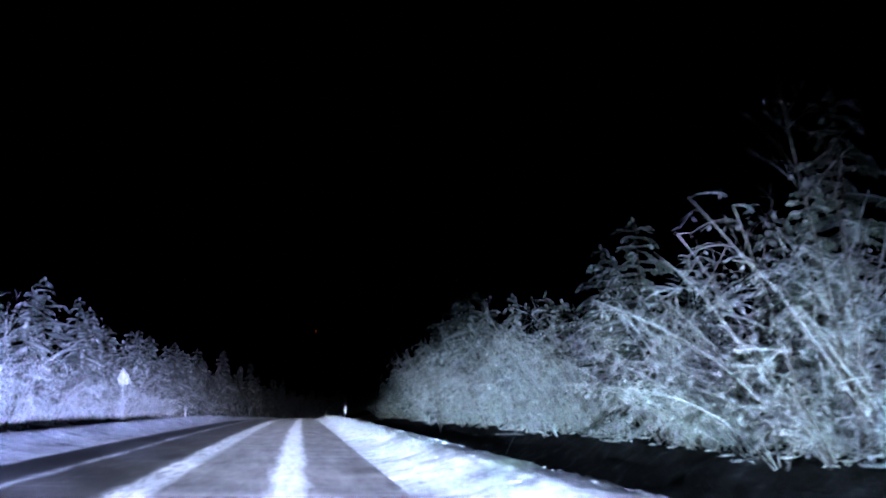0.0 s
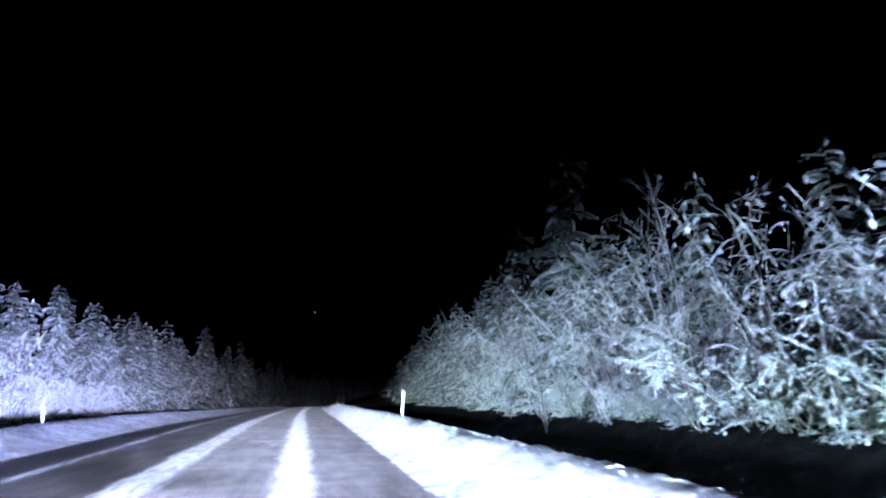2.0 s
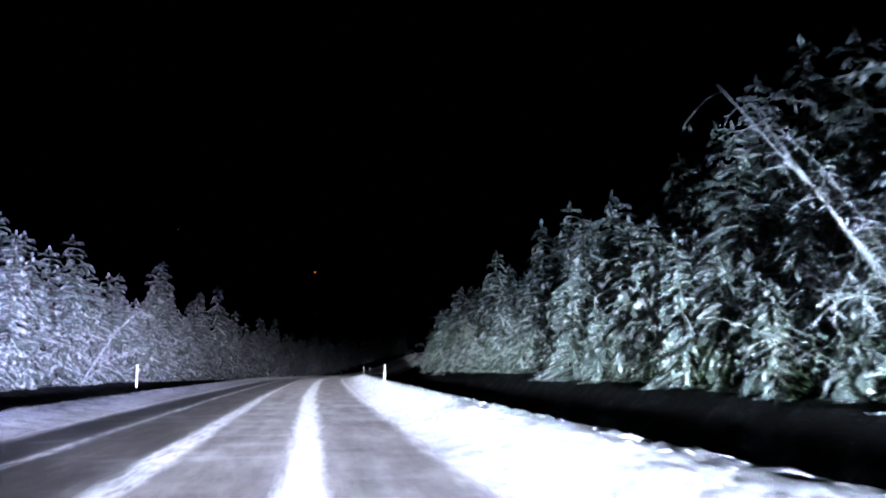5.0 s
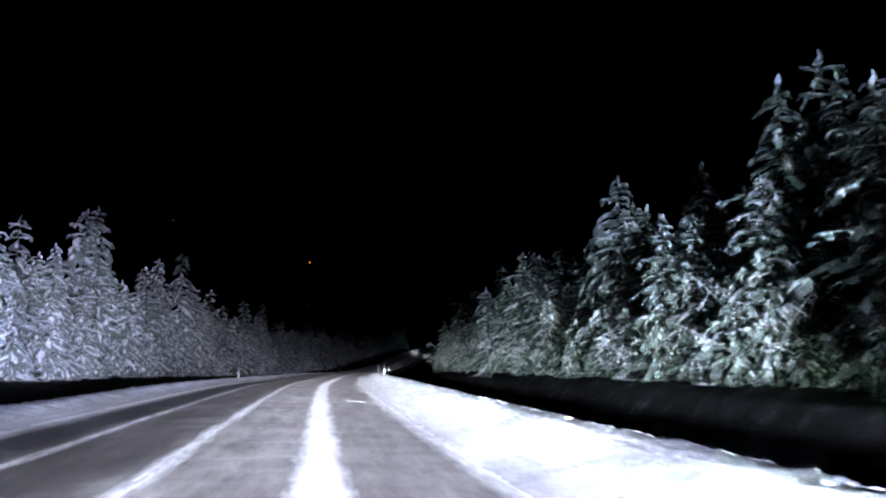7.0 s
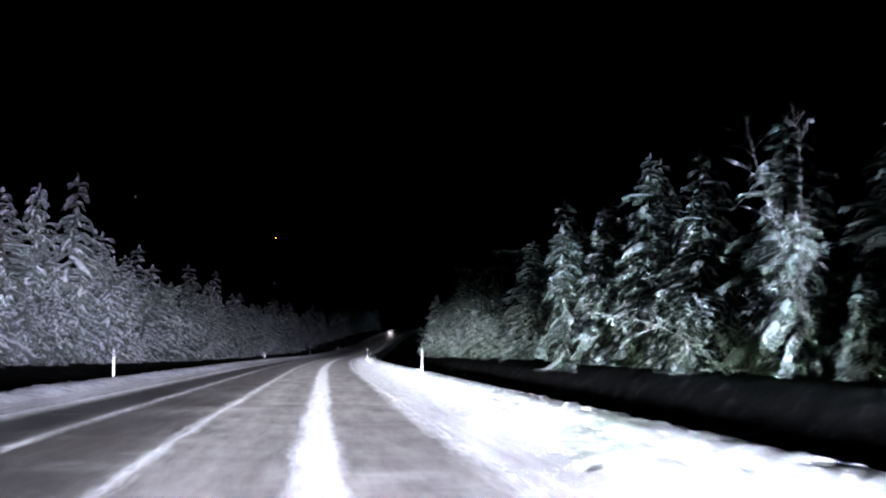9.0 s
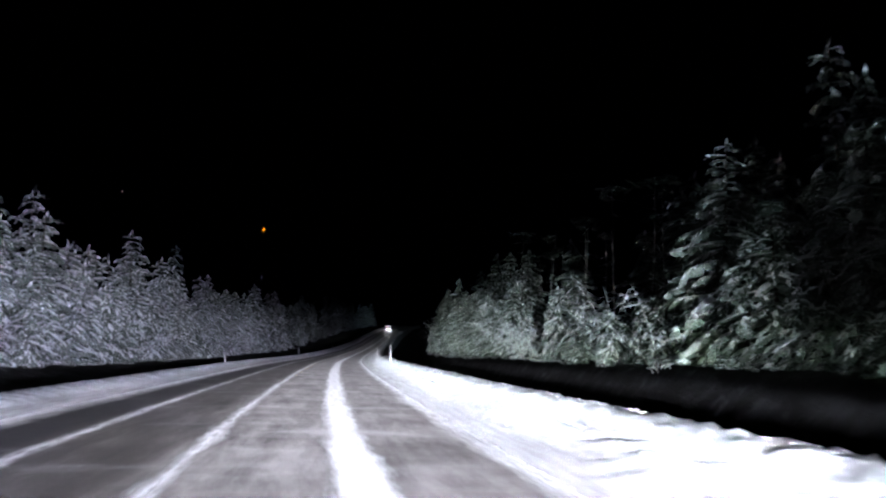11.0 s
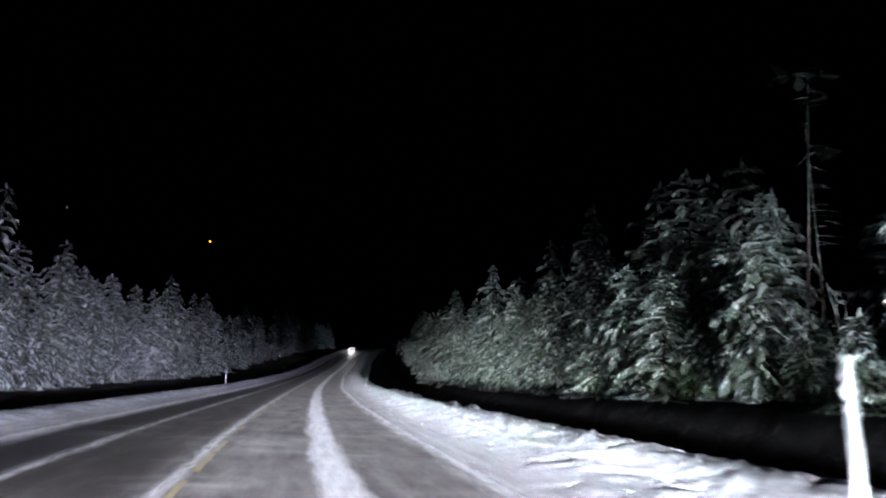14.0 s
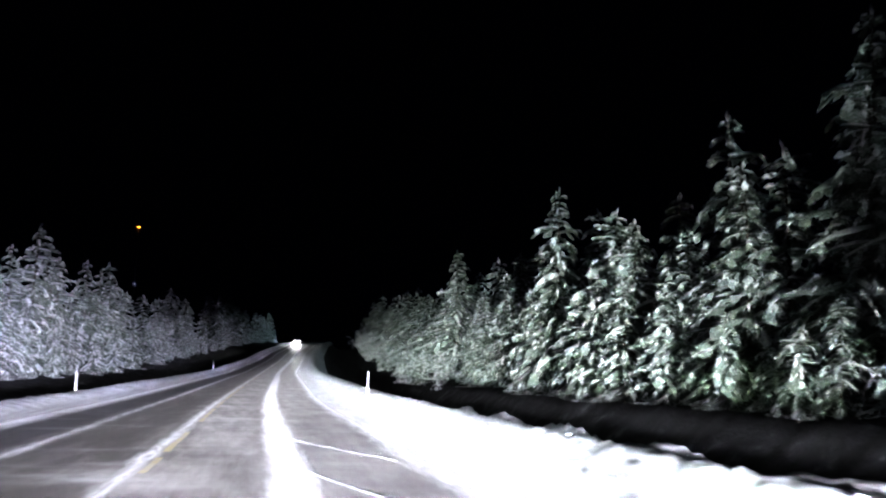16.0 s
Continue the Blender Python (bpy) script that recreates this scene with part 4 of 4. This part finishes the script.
# ---------------------------------------------------------------- oncoming car with its head lamps lit
def oncoming_car():
    root = tagged(new("car"), "dark oncoming car with bright head lamps on the road", "car")
    dark = paint("dark_car_paint", (0.04, 0.045, 0.055), 0.3, (0.06, 0.06, 0.065), 4.0)
    glass = paint("dark_windscreen", (0.02, 0.022, 0.025), 0.08, (0.03, 0.03, 0.03), 2.0)
    rubber = paint("tyre_rubber", (0.02, 0.02, 0.02), 0.8, (0.04, 0.04, 0.04), 12.0)
    side = [(-2.2, 0.35), (-2.25, 0.7), (-1.9, 0.9), (-0.9, 1.02), (-0.2, 1.42), (1.2, 1.46), (1.95, 1.05), (2.2, 0.95), (2.25, 0.4)]
    bm = bmesh.new()
    f = bm.faces.new([bm.verts.new((-0.86, a, b)) for a, b in side])
    r = bmesh.ops.extrude_face_region(bm, geom=[f])
    bmesh.ops.translate(bm, vec=(1.72, 0, 0), verts=[v for v in r["geom"] if isinstance(v, bmesh.types.BMVert)])
    for v in bm.verts:
        if v.co.z > 1.2:
            v.co.x *= 0.78
    bmesh.ops.bevel(bm, geom=list(bm.edges), offset=0.05, segments=2, affect="EDGES", profile=0.5)
    part("body", bm_mesh("body", bm, dark), root)
    s = Soup()
    s.strip([[Vector((-0.76, -0.9, 1.06)), Vector((0.76, -0.9, 1.06))], [Vector((-0.63, -0.27, 1.42)), Vector((0.63, -0.27, 1.42))]])
    part("windscreen", s.mesh("windscreen", glass), root)
    bm = bmesh.new()
    box(bm, (1.7, 0.14, 0.26), (0, -2.24, 0.45), 0.05)
    part("bumper", bm_mesh("bumper", bm, dark), root)
    for x in (-0.78, 0.78):
        for y in (-1.35, 1.4):
            bm = bmesh.new()
            bmesh.ops.create_cone(bm, cap_ends=True, segments=20, radius1=0.32, radius2=0.32, depth=0.2, matrix=Matrix.Translation((x, y, 0.32)) @ Matrix.Rotation(radians(90), 4, "Y"))
            part("wheel", bm_mesh("wheel", bm, rubber), root)
    glow = glowing("lit_head_lamp", (0.93, 0.96, 1.0), 0.25)
    for x in (-0.62, 0.62):
        bm = bmesh.new()
        bmesh.ops.create_uvsphere(bm, u_segments=16, v_segments=10, radius=0.21, matrix=Matrix.Translation((x, -2.2, 0.72)) @ Matrix.Diagonal((1.3, 0.5, 1.0, 1)))
        part("head_lamp", bm_mesh("head_lamp", bm, glow), root, "brightly lit head lamp")
    return root


cx, cy, cz = road_at(520.0, -1.8)
car_pose = pose(float(cx), float(cy), float(cz) + 0.01, 0, 0, -heading(520.0))
oncoming_car().matrix_basis = car_pose
for x in (-0.62, 0.62):
    lamp = bpy.data.lights.new("car_beam", "SPOT")
    lamp.energy, lamp.spot_size, lamp.spot_blend, lamp.shadow_soft_size = 150.0, radians(46), 1.0, 0.1
    lamp.color = (0.93, 0.96, 1.0)
    new("car_beam", lamp).matrix_world = car_pose @ pose(x, -2.5, 0.72, 88, 0, 180)


# ---------------------------------------------------------------- yellow line beside the centre ridge, worn and partly under snow
def yellow_line():
    rnd = random.Random(8)
    verts, faces = [], []
    y = 229.0
    while y < 420:
        n = rnd.uniform(0.8, 4.5)
        base = len(verts)
        for k in range(4):
            yy = y + n * k / 3
            for u in (0.12 + rnd.uniform(-0.015, 0.015), 0.21 + rnd.uniform(-0.015, 0.015)):
                px, py, pz = road_at(yy, u)
                verts.append((float(px), float(py), float(pz) + 0.026))
        faces += [(base + 2 * k, base + 2 * k + 1, base + 2 * k + 3, base + 2 * k + 2) for k in range(3)]
        y += n + rnd.choice((0.2, 0.3, 0.8, 3.0))
    tagged(new("lane_marking", mesh_of("lane_marking", verts, faces, YELLOW)), "worn yellow line half covered by snow", kind="structure")


yellow_line()


# ---------------------------------------------------------------- clods of ploughed snow on the banks
def clods(side, count, seed):
    rnd = random.Random(seed)
    bm = bmesh.new()
    bmesh.ops.create_icosphere(bm, subdivisions=1, radius=1.0)
    ball = [v.co.copy() for v in bm.verts]
    tris = [tuple(v.index for v in f.verts) for f in bm.faces]
    bm.free()
    verts, faces = [], []
    for i in range(count):
        y = rnd.uniform(0, 320)
        outer = rnd.random() < 0.6
        u = side * ((rnd.gauss(5.62, 0.14) + (float(np.interp(y, [140, 205], [0, 0.5])) if side > 0 else 0)) if outer else rnd.uniform(4.3, 5.6))
        px, py, pz = road_at(y, u)
        s = rnd.uniform(0.008, 0.028) * ((1.6 if rnd.random() < 0.4 else 1.0) if outer else 0.8)
        m = pose(float(px), float(py), float(pz) + bank_height(u, y) - s * 0.25, rnd.uniform(-30, 30), rnd.uniform(-30, 30), rnd.uniform(0, 360)) @ Matrix.Diagonal((s * rnd.uniform(0.8, 2.2), s, s * rnd.uniform(0.5, 0.9), 1))
        base = len(verts)
        verts += [m @ (v * rnd.uniform(0.75, 1.2)) for v in ball]
        faces += [tuple(base + k for k in f) for f in tris]
    tagged(new("snow_clods", mesh_of("snow_clods", verts, faces, SNOW, smooth=False)), "broken clods of ploughed snow on the bank", "snow clods", kind="stuff")


clods(1, 6000, 21)
clods(-1, 1500, 22)


# ---------------------------------------------------------------- streaks of loose snow dropped across the lanes
def snow_streaks(lines):
    rnd = random.Random(31)
    soup = Soup()
    for y0, u0, y1, u1, width in lines:
        rows = []
        for k in range(9):
            f = k / 8
            y, u = y0 + (y1 - y0) * f, u0 + (u1 - u0) * f + rnd.uniform(-0.03, 0.03)
            w = 0.45 * width * math.sin(math.pi * (0.08 + 0.84 * f)) * rnd.uniform(0.6, 1.2)
            row = []
            for side, lift in ((-1.0, -0.004), (-0.35, 0.012), (0.35, 0.013), (1.0, -0.004)):
                px, py, pz = road_at(y + side * w, u)
                row.append(Vector((float(px), float(py), float(pz) + 0.02 - 0.012 * abs(u) + lift)))
            rows.append(row)
        soup.strip(rows)
    tagged(new("snow_streaks", soup.mesh("snow_streaks", LOOSE_SNOW)), "thin streaks of loose snow lying across the lanes", "snow streaks", kind="stuff")


snow_streaks([(150.1, 2.6, 149.5, 3.2, 0.04), (151.9, 0.75, 151.4, 1.4, 0.06), (230.4, 0.26, 232.2, 0.34, 0.1),
              (293.9, 1.9, 290.6, 3.3, 0.22), (289.6, 1.9, 285.7, 3.1, 0.25), (282.4, 2.35, 280.2, 2.75, 0.16), (283.5, 0.36, 285.8, 0.44, 0.06),
              (58.3, 1.25, 58.6, 1.8, 0.1), (77.6, 2.4, 76.3, 2.95, 0.12)])
